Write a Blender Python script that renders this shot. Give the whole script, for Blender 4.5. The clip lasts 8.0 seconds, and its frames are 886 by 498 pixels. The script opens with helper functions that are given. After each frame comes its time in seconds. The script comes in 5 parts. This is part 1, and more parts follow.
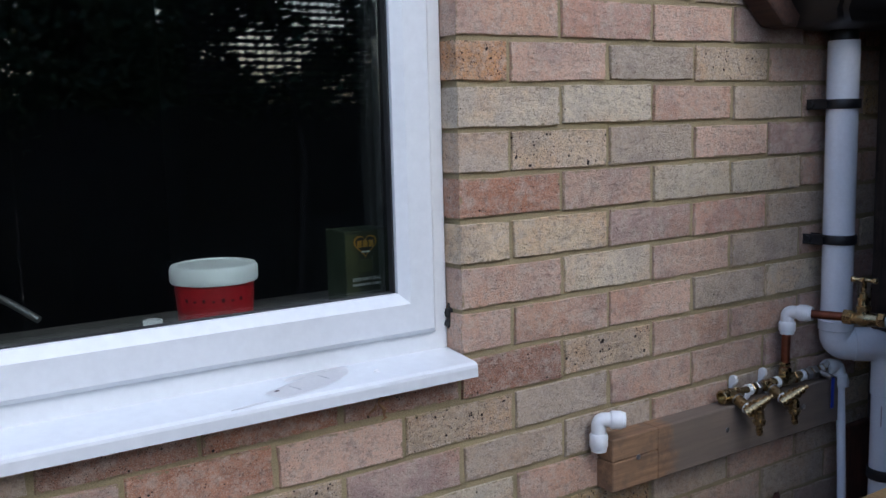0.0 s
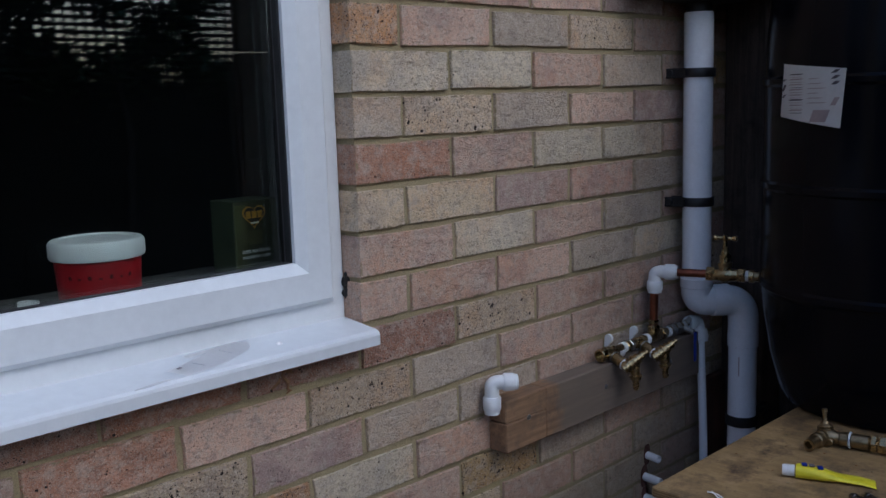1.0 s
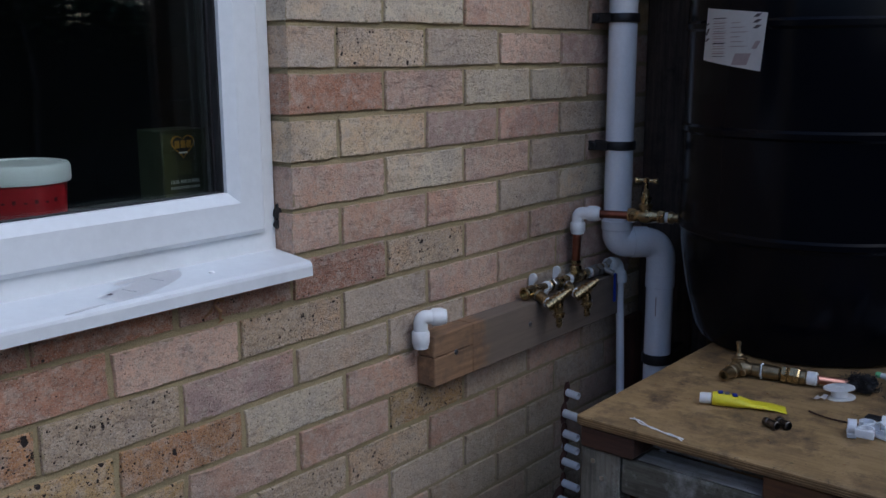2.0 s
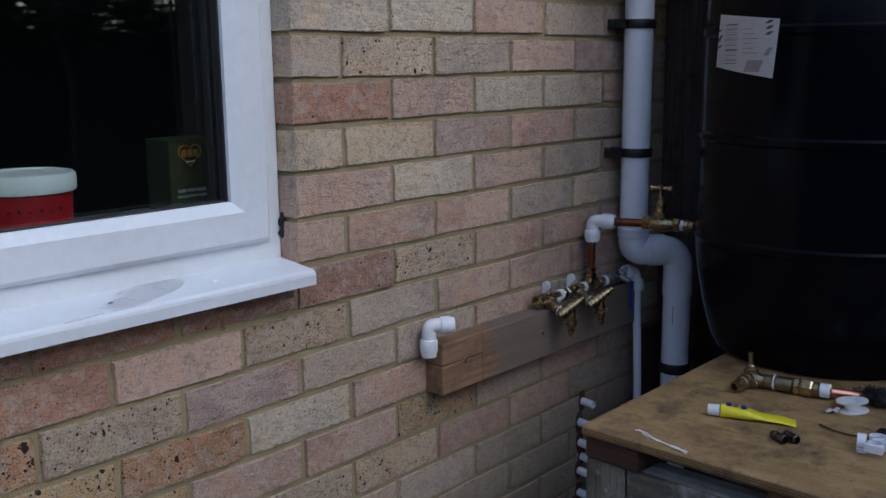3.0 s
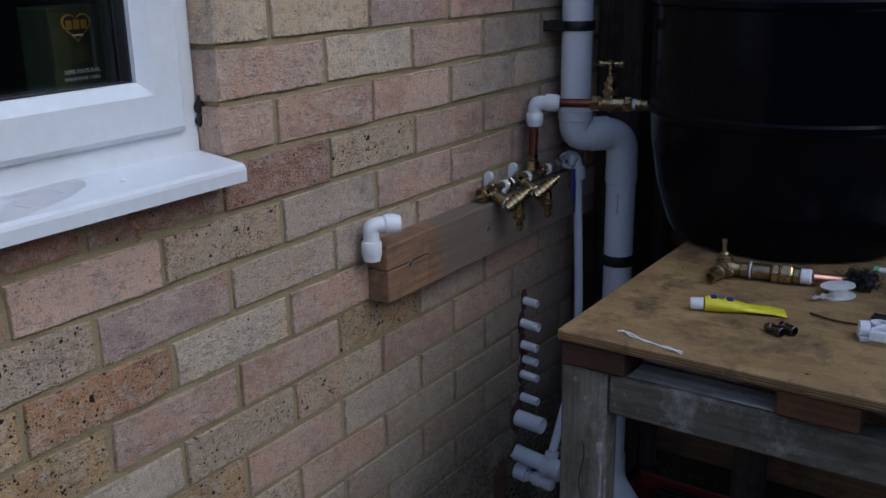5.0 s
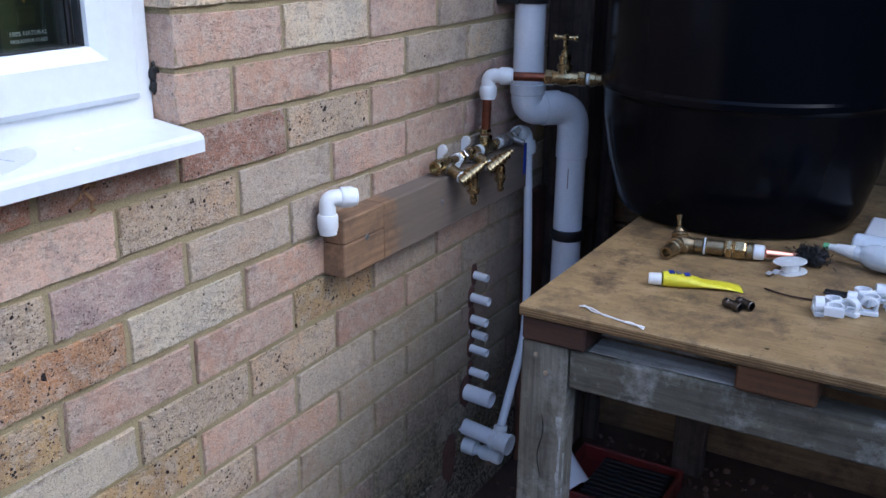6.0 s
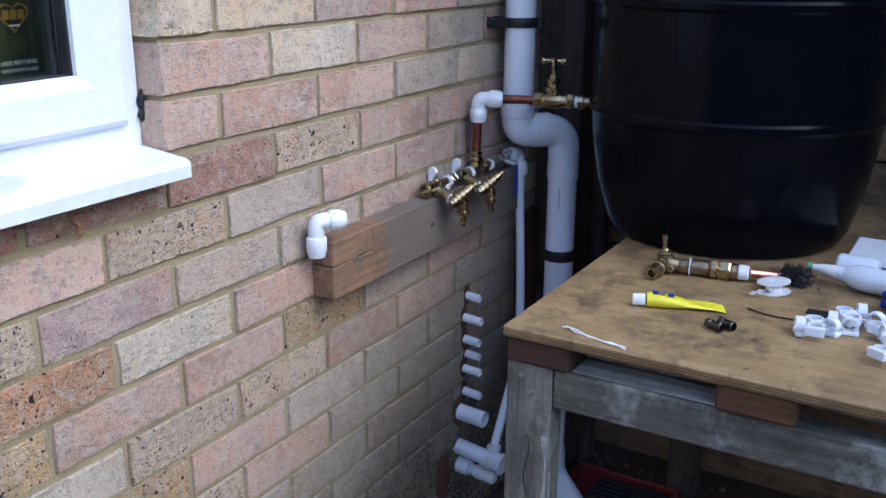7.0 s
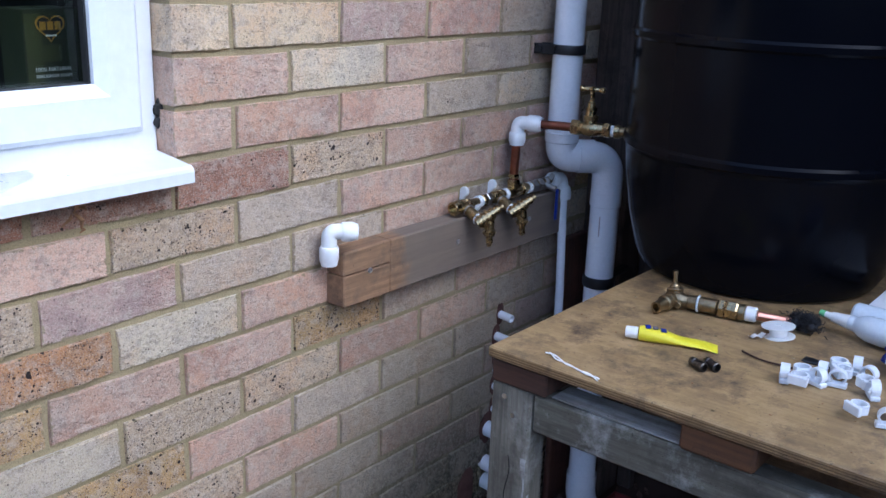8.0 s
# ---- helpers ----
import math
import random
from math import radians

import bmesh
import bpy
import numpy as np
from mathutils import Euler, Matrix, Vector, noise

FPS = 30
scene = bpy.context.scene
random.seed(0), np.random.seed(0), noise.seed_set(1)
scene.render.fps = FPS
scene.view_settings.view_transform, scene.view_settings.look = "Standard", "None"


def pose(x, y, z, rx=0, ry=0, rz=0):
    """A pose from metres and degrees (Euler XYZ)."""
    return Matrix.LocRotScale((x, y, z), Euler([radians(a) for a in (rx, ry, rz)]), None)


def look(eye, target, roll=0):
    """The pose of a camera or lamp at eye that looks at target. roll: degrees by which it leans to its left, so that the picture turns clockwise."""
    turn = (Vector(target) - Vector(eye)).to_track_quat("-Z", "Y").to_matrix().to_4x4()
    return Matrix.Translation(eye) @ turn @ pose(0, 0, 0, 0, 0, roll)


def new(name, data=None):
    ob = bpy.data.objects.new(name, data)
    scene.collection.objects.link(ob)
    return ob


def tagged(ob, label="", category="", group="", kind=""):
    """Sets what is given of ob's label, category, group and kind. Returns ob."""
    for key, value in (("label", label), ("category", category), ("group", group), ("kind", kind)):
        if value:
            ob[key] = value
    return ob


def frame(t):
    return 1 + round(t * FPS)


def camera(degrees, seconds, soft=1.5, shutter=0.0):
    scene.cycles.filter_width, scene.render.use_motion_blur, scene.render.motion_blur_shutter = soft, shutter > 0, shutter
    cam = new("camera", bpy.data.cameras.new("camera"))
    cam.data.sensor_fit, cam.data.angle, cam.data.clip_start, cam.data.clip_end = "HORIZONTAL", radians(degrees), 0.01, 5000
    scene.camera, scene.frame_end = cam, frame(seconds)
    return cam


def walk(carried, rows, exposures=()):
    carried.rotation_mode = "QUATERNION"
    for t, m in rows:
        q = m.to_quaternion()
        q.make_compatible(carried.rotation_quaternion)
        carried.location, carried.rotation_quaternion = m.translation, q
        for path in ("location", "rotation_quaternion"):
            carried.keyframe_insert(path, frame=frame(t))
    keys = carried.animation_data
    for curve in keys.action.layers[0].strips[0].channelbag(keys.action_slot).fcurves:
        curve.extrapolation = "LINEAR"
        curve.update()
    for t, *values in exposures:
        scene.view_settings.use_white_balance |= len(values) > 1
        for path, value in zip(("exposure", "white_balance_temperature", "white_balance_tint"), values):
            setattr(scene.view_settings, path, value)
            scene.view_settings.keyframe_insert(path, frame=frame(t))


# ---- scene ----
cam = camera(49.7, 8.0, soft=1.5)
PATH = [
    (0, (-0.89, -1.273, 1.394), (0.215, 0.372, 1.125), -1.5),
    (0.5, (-0.929, -1.224, 1.391), (0.33, 0.307, 1.122), -2.1),
    (1, (-0.98, -1.183, 1.365), (0.41, 0.222, 1.054), -1.8),
    (1.5, (-1.008, -1.168, 1.337), (0.485, 0.112, 0.971), -0.5),
    (1.7, (-1.018, -1.167, 1.326), (0.485, 0.091, 0.927), -0.3),
    (2.8, (-1.004, -1.196, 1.323), (0.483, 0.085, 0.936), -0.9),
    (3, (-0.976, -1.209, 1.333), (0.474, 0.112, 0.942), -0.6),
    (3.5, (-0.91, -1.255, 1.331), (0.459, 0.148, 0.931), 0.3),
    (4, (-0.854, -1.303, 1.314), (0.492, 0.101, 0.849), 0.3),
    (4.5, (-0.864, -1.158, 1.286), (0.555, 0.148, 0.756), 0.3),
    (5, (-0.89, -0.974, 1.268), (0.683, 0.109, 0.674), -1.0),
    (5.2, (-0.887, -0.952, 1.258), (0.699, 0.078, 0.607), -0.8),
    (6.3, (-0.909, -0.918, 1.266), (0.74, 0.01, 0.617), 1.1),
    (6.5, (-0.913, -0.917, 1.267), (0.734, 0.005, 0.606), 1.2),
    (7, (-0.898, -0.96, 1.276), (0.743, 0.007, 0.664), 0.3),
    (7.5, (-0.845, -1.062, 1.303), (0.718, 0.038, 0.716), 2.1),
    (8, (-0.813, -1.154, 1.303), (0.676, 0.043, 0.711), 2.1),
]
walk(cam, [(t, look(eye, target, roll)) for t, eye, target, roll in PATH],
     exposures=[(0, 0.55, 5300, 10), (0.5, 0.22, 5250, 10), (1.2, -0.05, 5200, 10), (3.0, 0.12, 5200, 10), (5.2, 0.10, 5200, 10), (6.3, 1.42, 4980, 10), (8, 1.38, 4980, 10)])

# ---- world, sun, exposure ----
world = bpy.data.worlds.new("world")
scene.world = world
world.use_nodes = True
wn = world.node_tree
sky = wn.nodes.new("ShaderNodeTexSky")
sky.sky_type, sky.sun_disc = "NISHITA", False
sky.sun_elevation, sky.sun_rotation = radians(40), radians(180)
sky.air_density, sky.dust_density, sky.ozone_density = 1.0, 4.0, 1.0
wn.links.new(sky.outputs[0], wn.nodes["Background"].inputs[0])
wn.nodes["Background"].inputs[1].default_value = 0.15
sun = new("sun", bpy.data.lights.new("sun", "SUN"))
sun.data.energy, sun.data.angle, sun.data.color = 0.50, radians(35), (1.0, 0.97, 0.93)
sun.matrix_world = look((0.0, -5.25, 5.4), (0, 0, 1))


# ---- materials ----
def nodes_of(name):
    m = bpy.data.materials.new(name)
    m.use_nodes = True
    t = m.node_tree
    return m, t.nodes, t.links, t.nodes["Principled BSDF"]


def noise_at(n, l, scale, detail=4.0, rough=0.6, stretch=None):
    g = n.new("ShaderNodeNewGeometry")
    tex = n.new("ShaderNodeTexNoise")
    tex.inputs["Scale"].default_value, tex.inputs["Detail"].default_value, tex.inputs["Roughness"].default_value = scale, detail, rough
    if stretch:
        mp = n.new("ShaderNodeMapping")
        mp.inputs["Scale"].default_value = stretch
        l.new(g.outputs["Position"], mp.inputs["Vector"])
        l.new(mp.outputs[0], tex.inputs["Vector"])
    else:
        l.new(g.outputs["Position"], tex.inputs["Vector"])
    return tex.outputs["Fac"]


def ramp(n, l, fac, lo, hi, a=0.0, b=1.0):
    r = n.new("ShaderNodeMapRange")
    l.new(fac, r.inputs["Value"])
    for i, v in enumerate((lo, hi, a, b)):
        r.inputs[i + 1].default_value = v
    return r.outputs[0]


def math_of(n, l, op, a, b):
    m = n.new("ShaderNodeMath")
    m.operation, m.use_clamp = op, True
    for i, v in enumerate((a, b)):
        if isinstance(v, float):
            m.inputs[i].default_value = v
        else:
            l.new(v, m.inputs[i])
    return m.outputs[0]


def mix(n, l, fac, a, b, mode="MIX"):
    m = n.new("ShaderNodeMix")
    m.data_type, m.blend_type = "RGBA", mode
    for i, v in ((0, fac), (6, a), (7, b)):
        if isinstance(v, (float, tuple)):
            m.inputs[i].default_value = (*v, 1) if isinstance(v, tuple) else v
        else:
            l.new(v, m.inputs[i])
    return m.outputs[2]


def bump_to(n, l, bsdf, height, strength, distance):
    b = n.new("ShaderNodeBump")
    b.inputs["Strength"].default_value, b.inputs["Distance"].default_value = strength, distance
    l.new(height, b.inputs["Height"])
    l.new(b.outputs[0], bsdf.inputs["Normal"])


def plain(name, base, rough, metal=0.0, dirt=None, scale=18.0, fine=160.0, amount=0.5, bump=0.15, coat=0.0):
    """A surface with wear at two scales: broad stains towards the colour dirt, and fine grain."""
    m, n, l, s = nodes_of(name)
    dirt = dirt or tuple(c * 0.6 for c in base)
    broad = ramp(n, l, noise_at(n, l, scale, 5.0), 0.45, 0.75, 0.0, amount)
    grain = noise_at(n, l, fine, 3.0)
    col = mix(n, l, broad, base, dirt)
    col = mix(n, l, ramp(n, l, grain, 0.3, 0.8, 0.0, 0.25), col, tuple(c * 0.7 for c in base))
    l.new(col, s.inputs["Base Color"])
    l.new(ramp(n, l, broad, 0.0, 1.0, rough, min(1.0, rough + 0.25)), s.inputs["Roughness"])
    s.inputs["Metallic"].default_value = metal
    s.inputs["Coat Weight"].default_value = coat
    if bump:
        bump_to(n, l, s, grain, bump, 0.001)
    return m


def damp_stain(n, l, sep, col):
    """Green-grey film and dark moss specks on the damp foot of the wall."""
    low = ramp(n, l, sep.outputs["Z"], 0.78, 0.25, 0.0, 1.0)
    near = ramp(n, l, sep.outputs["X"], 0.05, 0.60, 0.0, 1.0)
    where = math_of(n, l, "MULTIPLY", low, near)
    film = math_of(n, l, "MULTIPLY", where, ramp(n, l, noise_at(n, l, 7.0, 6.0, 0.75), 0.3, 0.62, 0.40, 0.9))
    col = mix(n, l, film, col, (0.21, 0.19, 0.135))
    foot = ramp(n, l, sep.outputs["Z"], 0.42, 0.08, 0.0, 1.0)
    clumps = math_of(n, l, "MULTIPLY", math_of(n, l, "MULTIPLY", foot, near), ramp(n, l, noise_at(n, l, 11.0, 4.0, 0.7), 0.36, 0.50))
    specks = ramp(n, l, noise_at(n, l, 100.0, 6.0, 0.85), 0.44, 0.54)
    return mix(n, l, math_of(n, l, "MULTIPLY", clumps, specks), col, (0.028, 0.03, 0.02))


def mortar_material():
    m, n, l, s = nodes_of("mortar")
    g = n.new("ShaderNodeNewGeometry")
    sep = n.new("ShaderNodeSeparateXYZ")
    l.new(g.outputs["Position"], sep.inputs[0])
    grain = noise_at(n, l, 420.0, 4.0, 0.75)
    col = mix(n, l, ramp(n, l, noise_at(n, l, 9.0, 5.0), 0.4, 0.7, 0.0, 0.65), (0.43, 0.355, 0.195), (0.27, 0.215, 0.12))
    col = mix(n, l, ramp(n, l, grain, 0.45, 0.7, 0.0, 0.6), col, (0.14, 0.115, 0.08))
    col = mix(n, l, ramp(n, l, noise_at(n, l, 4.0, 3.0), 0.6, 0.7, 0.0, 0.35), col, (0.38, 0.31, 0.08))
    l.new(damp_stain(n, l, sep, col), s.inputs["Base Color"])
    s.inputs["Roughness"].default_value = 0.95
    bump_to(n, l, s, grain, 0.9, 0.003)
    return m


def brick_material():
    m, n, l, s = nodes_of("brick_clay")
    info = n.new("ShaderNodeObjectInfo")
    g = n.new("ShaderNodeNewGeometry")
    # each brick cut from its own place in the clay
    shift_by = n.new("ShaderNodeVectorMath")
    shift_by.operation = "SCALE"
    shift_by.inputs[0].default_value = (7.3, 3.1, 5.7)
    l.new(info.outputs["Random"], shift_by.inputs["Scale"])
    own = n.new("ShaderNodeVectorMath")
    own.operation = "ADD"
    l.new(g.outputs["Position"], own.inputs[0])
    l.new(shift_by.outputs[0], own.inputs[1])

    def clay(scale, detail=4.0, rough=0.6, stretch=None):
        tex = n.new("ShaderNodeTexNoise")
        tex.inputs["Scale"].default_value, tex.inputs["Detail"].default_value, tex.inputs["Roughness"].default_value = scale, detail, rough
        if stretch:
            mp = n.new("ShaderNodeMapping")
            mp.inputs["Scale"].default_value = stretch
            l.new(own.outputs[0], mp.inputs["Vector"])
            l.new(mp.outputs[0], tex.inputs["Vector"])
        else:
            l.new(own.outputs[0], tex.inputs["Vector"])
        return tex.outputs["Fac"]

    hue = n.new("ShaderNodeHueSaturation")
    l.new(info.outputs["Color"], hue.inputs["Color"])
    hue.inputs["Saturation"].default_value = 1.06
    l.new(ramp(n, l, info.outputs["Random"], 0.0, 1.0, 0.98, 1.28), hue.inputs["Value"])
    col = hue.outputs[0]
    # firing marks: one end flashed warm, the heart burnt mauve-grey
    warm = ramp(n, l, clay(7.5, 3.0, 0.55), 0.50, 0.62, 0.0, 0.62)
    col = mix(n, l, warm, col, mix(n, l, 1.0, col, (1.0, 0.84, 0.72), "MULTIPLY"))
    burnt = ramp(n, l, clay(10.0, 4.0, 0.6), 0.52, 0.63, 0.0, 0.60)
    col = mix(n, l, burnt, col, mix(n, l, 1.0, col, (0.68, 0.68, 0.76), "MULTIPLY"))
    # pale crust, drag marks, blots
    pale = ramp(n, l, clay(42.0, 7.0, 0.75), 0.47, 0.60, 0.0, 0.50)
    col = mix(n, l, pale, col, (0.58, 0.50, 0.41))
    drag = clay(30.0, 5.0, 0.75, (1.0, 1.0, 2.6))
    col = mix(n, l, ramp(n, l, drag, 0.55, 0.66, 0.0, 0.36), col, mix(n, l, 1.0, col, (0.55, 0.50, 0.48), "MULTIPLY"))
    blot = ramp(n, l, clay(85.0, 5.0, 0.7), 0.52, 0.64, 0.0, 0.45)
    col = mix(n, l, blot, col, (0.24, 0.18, 0.15))
    # sandy grain, light and dark
    grain = clay(300.0, 4.0, 0.75)
    rough_skin = ramp(n, l, info.outputs["Alpha"], 0.2, 0.9, 0.40, 1.0)
    col = mix(n, l, math_of(n, l, "MULTIPLY", rough_skin, ramp(n, l, grain, 0.51, 0.66, 0.0, 0.68)), col, (0.115, 0.088, 0.075))
    col = mix(n, l, ramp(n, l, clay(560.0, 3.0, 0.7), 0.52, 0.66, 0.0, 0.50), col, (0.70, 0.63, 0.53))
    # iron specks, many or few by the brick's own tone
    spots = []
    for scale, lo, big in ((70.0, 0.58, 0.60), (130.0, 0.46, 0.58), (280.0, 0.34, 0.52)):
        v = n.new("ShaderNodeTexVoronoi")
        v.inputs["Scale"].default_value = scale
        wob = n.new("ShaderNodeVectorMath")
        wob.operation = "ADD"
        nz = n.new("ShaderNodeTexNoise")
        nz.inputs["Scale"].default_value = scale * 2.2
        sc = n.new("ShaderNodeVectorMath")
        sc.operation = "SCALE"
        sc.inputs["Scale"].default_value = 0.4 / scale
        l.new(own.outputs[0], nz.inputs["Vector"])
        l.new(nz.outputs["Color"], sc.inputs[0])
        l.new(own.outputs[0], wob.inputs[0])
        l.new(sc.outputs[0], wob.inputs[1])
        l.new(wob.outputs[0], v.inputs["Vector"])
        size = math_of(n, l, "MULTIPLY", ramp(n, l, clay(scale * 0.42, 2.0), lo, 0.75, 0.0, big), info.outputs["Alpha"])
        spots.append(ramp(n, l, math_of(n, l, "SUBTRACT", size, v.outputs["Distance"]), 0.0, 0.09))
    spot = math_of(n, l, "MAXIMUM", math_of(n, l, "MAXIMUM", spots[0], spots[1]), spots[2])
    # scattered small pits on every brick
    patchy = ramp(n, l, clay(19.0, 3.0), 0.42, 0.66, 0.12, 1.0)
    for scale, rare in ((230.0, 0.86), (420.0, 0.82)):
        v = n.new("ShaderNodeTexVoronoi")
        v.inputs["Scale"].default_value = scale
        l.new(own.outputs[0], v.inputs["Vector"])
        cut = n.new("ShaderNodeSeparateColor")
        l.new(v.outputs["Color"], cut.inputs[0])
        pit = math_of(n, l, "MULTIPLY", ramp(n, l, cut.outputs[0], rare, rare + 0.02), ramp(n, l, v.outputs["Distance"], 0.36, 0.24))
        spot = math_of(n, l, "MAXIMUM", spot, math_of(n, l, "MULTIPLY", pit, math_of(n, l, "MULTIPLY", patchy, 0.75)))
    col = mix(n, l, spot, col, (0.035, 0.027, 0.024))
    # mortar smeared unevenly over the arrises
    tc = n.new("ShaderNodeTexCoord")
    cut = n.new("ShaderNodeSeparateXYZ")
    l.new(tc.outputs["Generated"], cut.inputs[0])
    inset = []
    for axis, size in (("X", 0.20), ("Z", 0.065)):
        far = math_of(n, l, "SUBTRACT", 0.5, ramp(n, l, math_of(n, l, "ABSOLUTE", ramp(n, l, cut.outputs[axis], 0.0, 1.0, 0.0, 1.0), 0.0), 0.5, 1.0, 0.0, 0.5))
        low = ramp(n, l, cut.outputs[axis], 0.0, 0.5, 0.0, 0.5)
        inset.append(math_of(n, l, "MULTIPLY", math_of(n, l, "MINIMUM", far, low), size))
    rim = math_of(n, l, "MINIMUM", inset[0], inset[1])
    reach = ramp(n, l, noise_at(n, l, 70.0, 5.0, 0.7), 0.44, 0.72, 0.0008, 0.0085)
    smear = ramp(n, l, math_of(n, l, "SUBTRACT", reach, rim), 0.0, 0.0018, 0.0, 0.85)
    turned = n.new("ShaderNodeSeparateXYZ")
    l.new(g.outputs["True Normal"], turned.inputs[0])
    smear = math_of(n, l, "MULTIPLY", smear, ramp(n, l, turned.outputs["Y"], -0.3, -0.6))
    col = mix(n, l, smear, col, mix(n, l, noise_at(n, l, 9.0, 5.0), (0.36, 0.30, 0.17), (0.24, 0.19, 0.11)))
    # moss and splash dirt on the lowest courses
    sep = n.new("ShaderNodeSeparateXYZ")
    l.new(g.outputs["Position"], sep.inputs[0])
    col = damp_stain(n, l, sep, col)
    l.new(col, s.inputs["Base Color"])
    s.inputs["Roughness"].default_value = 0.92
    s.inputs["Specular IOR Level"].default_value = 0.2
    relief = math_of(n, l, "ADD", math_of(n, l, "MULTIPLY", grain, 0.35), math_of(n, l, "MULTIPLY", clay(95.0, 5.0, 0.65), 0.65))
    relief = math_of(n, l, "SUBTRACT", relief, math_of(n, l, "MULTIPLY", ramp(n, l, drag, 0.52, 0.66), 0.22))
    relief = math_of(n, l, "SUBTRACT", relief, math_of(n, l, "MULTIPLY", spot, 0.45))
    bump_to(n, l, s, relief, 1.0, 0.0062)
    return m


def wood_material(name, light, dark, grain_axis, rough=0.75, stain=(0.08, 0.055, 0.035), stain_amount=0.55, bump=0.4, pale=None, grey_end=None, contrast=0.55):
    """Sawn timber: long grain along one axis, stains and specks."""
    m, n, l, s = nodes_of(name)
    st = [14.0, 14.0, 14.0]
    st["xyz".index(grain_axis)] = 0.8
    long_grain = noise_at(n, l, 6.0, 6.0, 0.65, st)
    fine = noise_at(n, l, 22.0, 3.0, 0.6, st)
    col = mix(n, l, ramp(n, l, long_grain, 0.35, 0.65), light, dark)
    col = mix(n, l, ramp(n, l, fine, 0.5, 0.75, 0.0, contrast), col, dark)
    col = mix(n, l, ramp(n, l, noise_at(n, l, 9.0, 6.0, 0.7), 0.46, 0.70, 0.0, stain_amount * 0.5), col, stain)
    if pale:
        col = mix(n, l, ramp(n, l, noise_at(n, l, 11.0, 6.0, 0.75), 0.50, 0.66, 0.0, 0.85), col, pale)
    col = mix(n, l, ramp(n, l, noise_at(n, l, 13.0, 7.0, 0.75), 0.49, 0.66, 0.0, stain_amount), col, stain)
    col = mix(n, l, ramp(n, l, noise_at(n, l, 190.0, 2.0), 0.68, 0.74, 0.0, 0.7), col, tuple(c * 0.4 for c in stain))
    if grey_end:
        # weathered grey beyond a ragged line across the plank
        geo = n.new("ShaderNodeNewGeometry")
        sep = n.new("ShaderNodeSeparateXYZ")
        l.new(geo.outputs["Position"], sep.inputs[0])
        edge = math_of(n, l, "ADD", sep.outputs["X"], ramp(n, l, noise_at(n, l, 25.0, 4.0), 0.3, 0.7, -0.02, 0.02))
        col = mix(n, l, ramp(n, l, edge, grey_end, grey_end + 0.03, 0.0, 0.88), col, mix(n, l, long_grain, (0.20, 0.165, 0.130), (0.11, 0.09, 0.072)))
    info = n.new("ShaderNodeObjectInfo")
    shift = n.new("ShaderNodeHueSaturation")
    l.new(col, shift.inputs["Color"])
    l.new(ramp(n, l, info.outputs["Random"], 0.0, 1.0, 0.8, 1.15), shift.inputs["Value"])
    l.new(shift.outputs[0], s.inputs["Base Color"])
    s.inputs["Roughness"].default_value = rough
    bump_to(n, l, s, long_grain, bump, 0.002)
    return m


def glass_material():
    m, n, l, s = nodes_of("window_glass")
    s.inputs["Base Color"].default_value = (0.9, 0.95, 0.93, 1)
    s.inputs["Transmission Weight"].default_value = 1.0
    s.inputs["Roughness"].default_value, s.inputs["IOR"].default_value = 0.0, 1.62
    return m


def foliage_material():
    m, n, l, s = nodes_of("foliage")
    info = n.new("ShaderNodeNewGeometry")
    col = mix(n, l, info.outputs["Random Per Island"], (0.022, 0.040, 0.014), (0.055, 0.080, 0.028))
    l.new(col, s.inputs["Base Color"])
    s.inputs["Roughness"].default_value = 0.6
    return m


BRICK = brick_material()
MORTAR = mortar_material()
UPVC = plain("white_upvc", (0.745, 0.775, 0.795), 0.28, dirt=(0.62, 0.63, 0.61), scale=4.0, fine=60.0, amount=0.15, bump=0.0)
PIPE_WHITE = plain("white_plastic_pipe", (0.90, 0.92, 0.96), 0.22, dirt=(0.70, 0.69, 0.66), scale=12.0, amount=0.2, bump=0.03)
FIT_WHITE = plain("white_plastic_fitting", (0.82, 0.84, 0.85), 0.28, dirt=(0.66, 0.64, 0.58), scale=30.0, amount=0.3, bump=0.05)
BLACK_CLIP = plain("black_plastic", (0.012, 0.012, 0.014), 0.45, dirt=(0.04, 0.04, 0.04), bump=0.05)
BARREL = plain("black_barrel_plastic", (0.003, 0.0035, 0.006), 0.16, dirt=(0.005, 0.005, 0.007), scale=5.0, amount=0.5, bump=0.03)
BARREL.node_tree.nodes["Principled BSDF"].inputs["Specular IOR Level"].default_value = 0.10
BRASS = plain("brass", (0.46, 0.36, 0.19), 0.24, 1.0, dirt=(0.14, 0.095, 0.045), scale=60.0, fine=300.0, amount=0.8, bump=0.12)
BRASS_OLD = plain("tarnished_brass", (0.36, 0.28, 0.16), 0.34, 1.0, dirt=(0.10, 0.072, 0.042), scale=50.0, fine=300.0, amount=0.9, bump=0.2)
STEEL = plain("bright_steel", (0.55, 0.54, 0.52), 0.3, 1.0, dirt=(0.3, 0.28, 0.25), scale=60.0, bump=0.08)
GUNMETAL = plain("dark_steel", (0.13, 0.12, 0.115), 0.3, 1.0, dirt=(0.06, 0.055, 0.05), scale=60.0, bump=0.08)
COPPER_OLD = plain("dark_copper", (0.30, 0.11, 0.065), 0.38, 1.0, dirt=(0.12, 0.05, 0.035), scale=30.0, amount=0.9, bump=0.08)
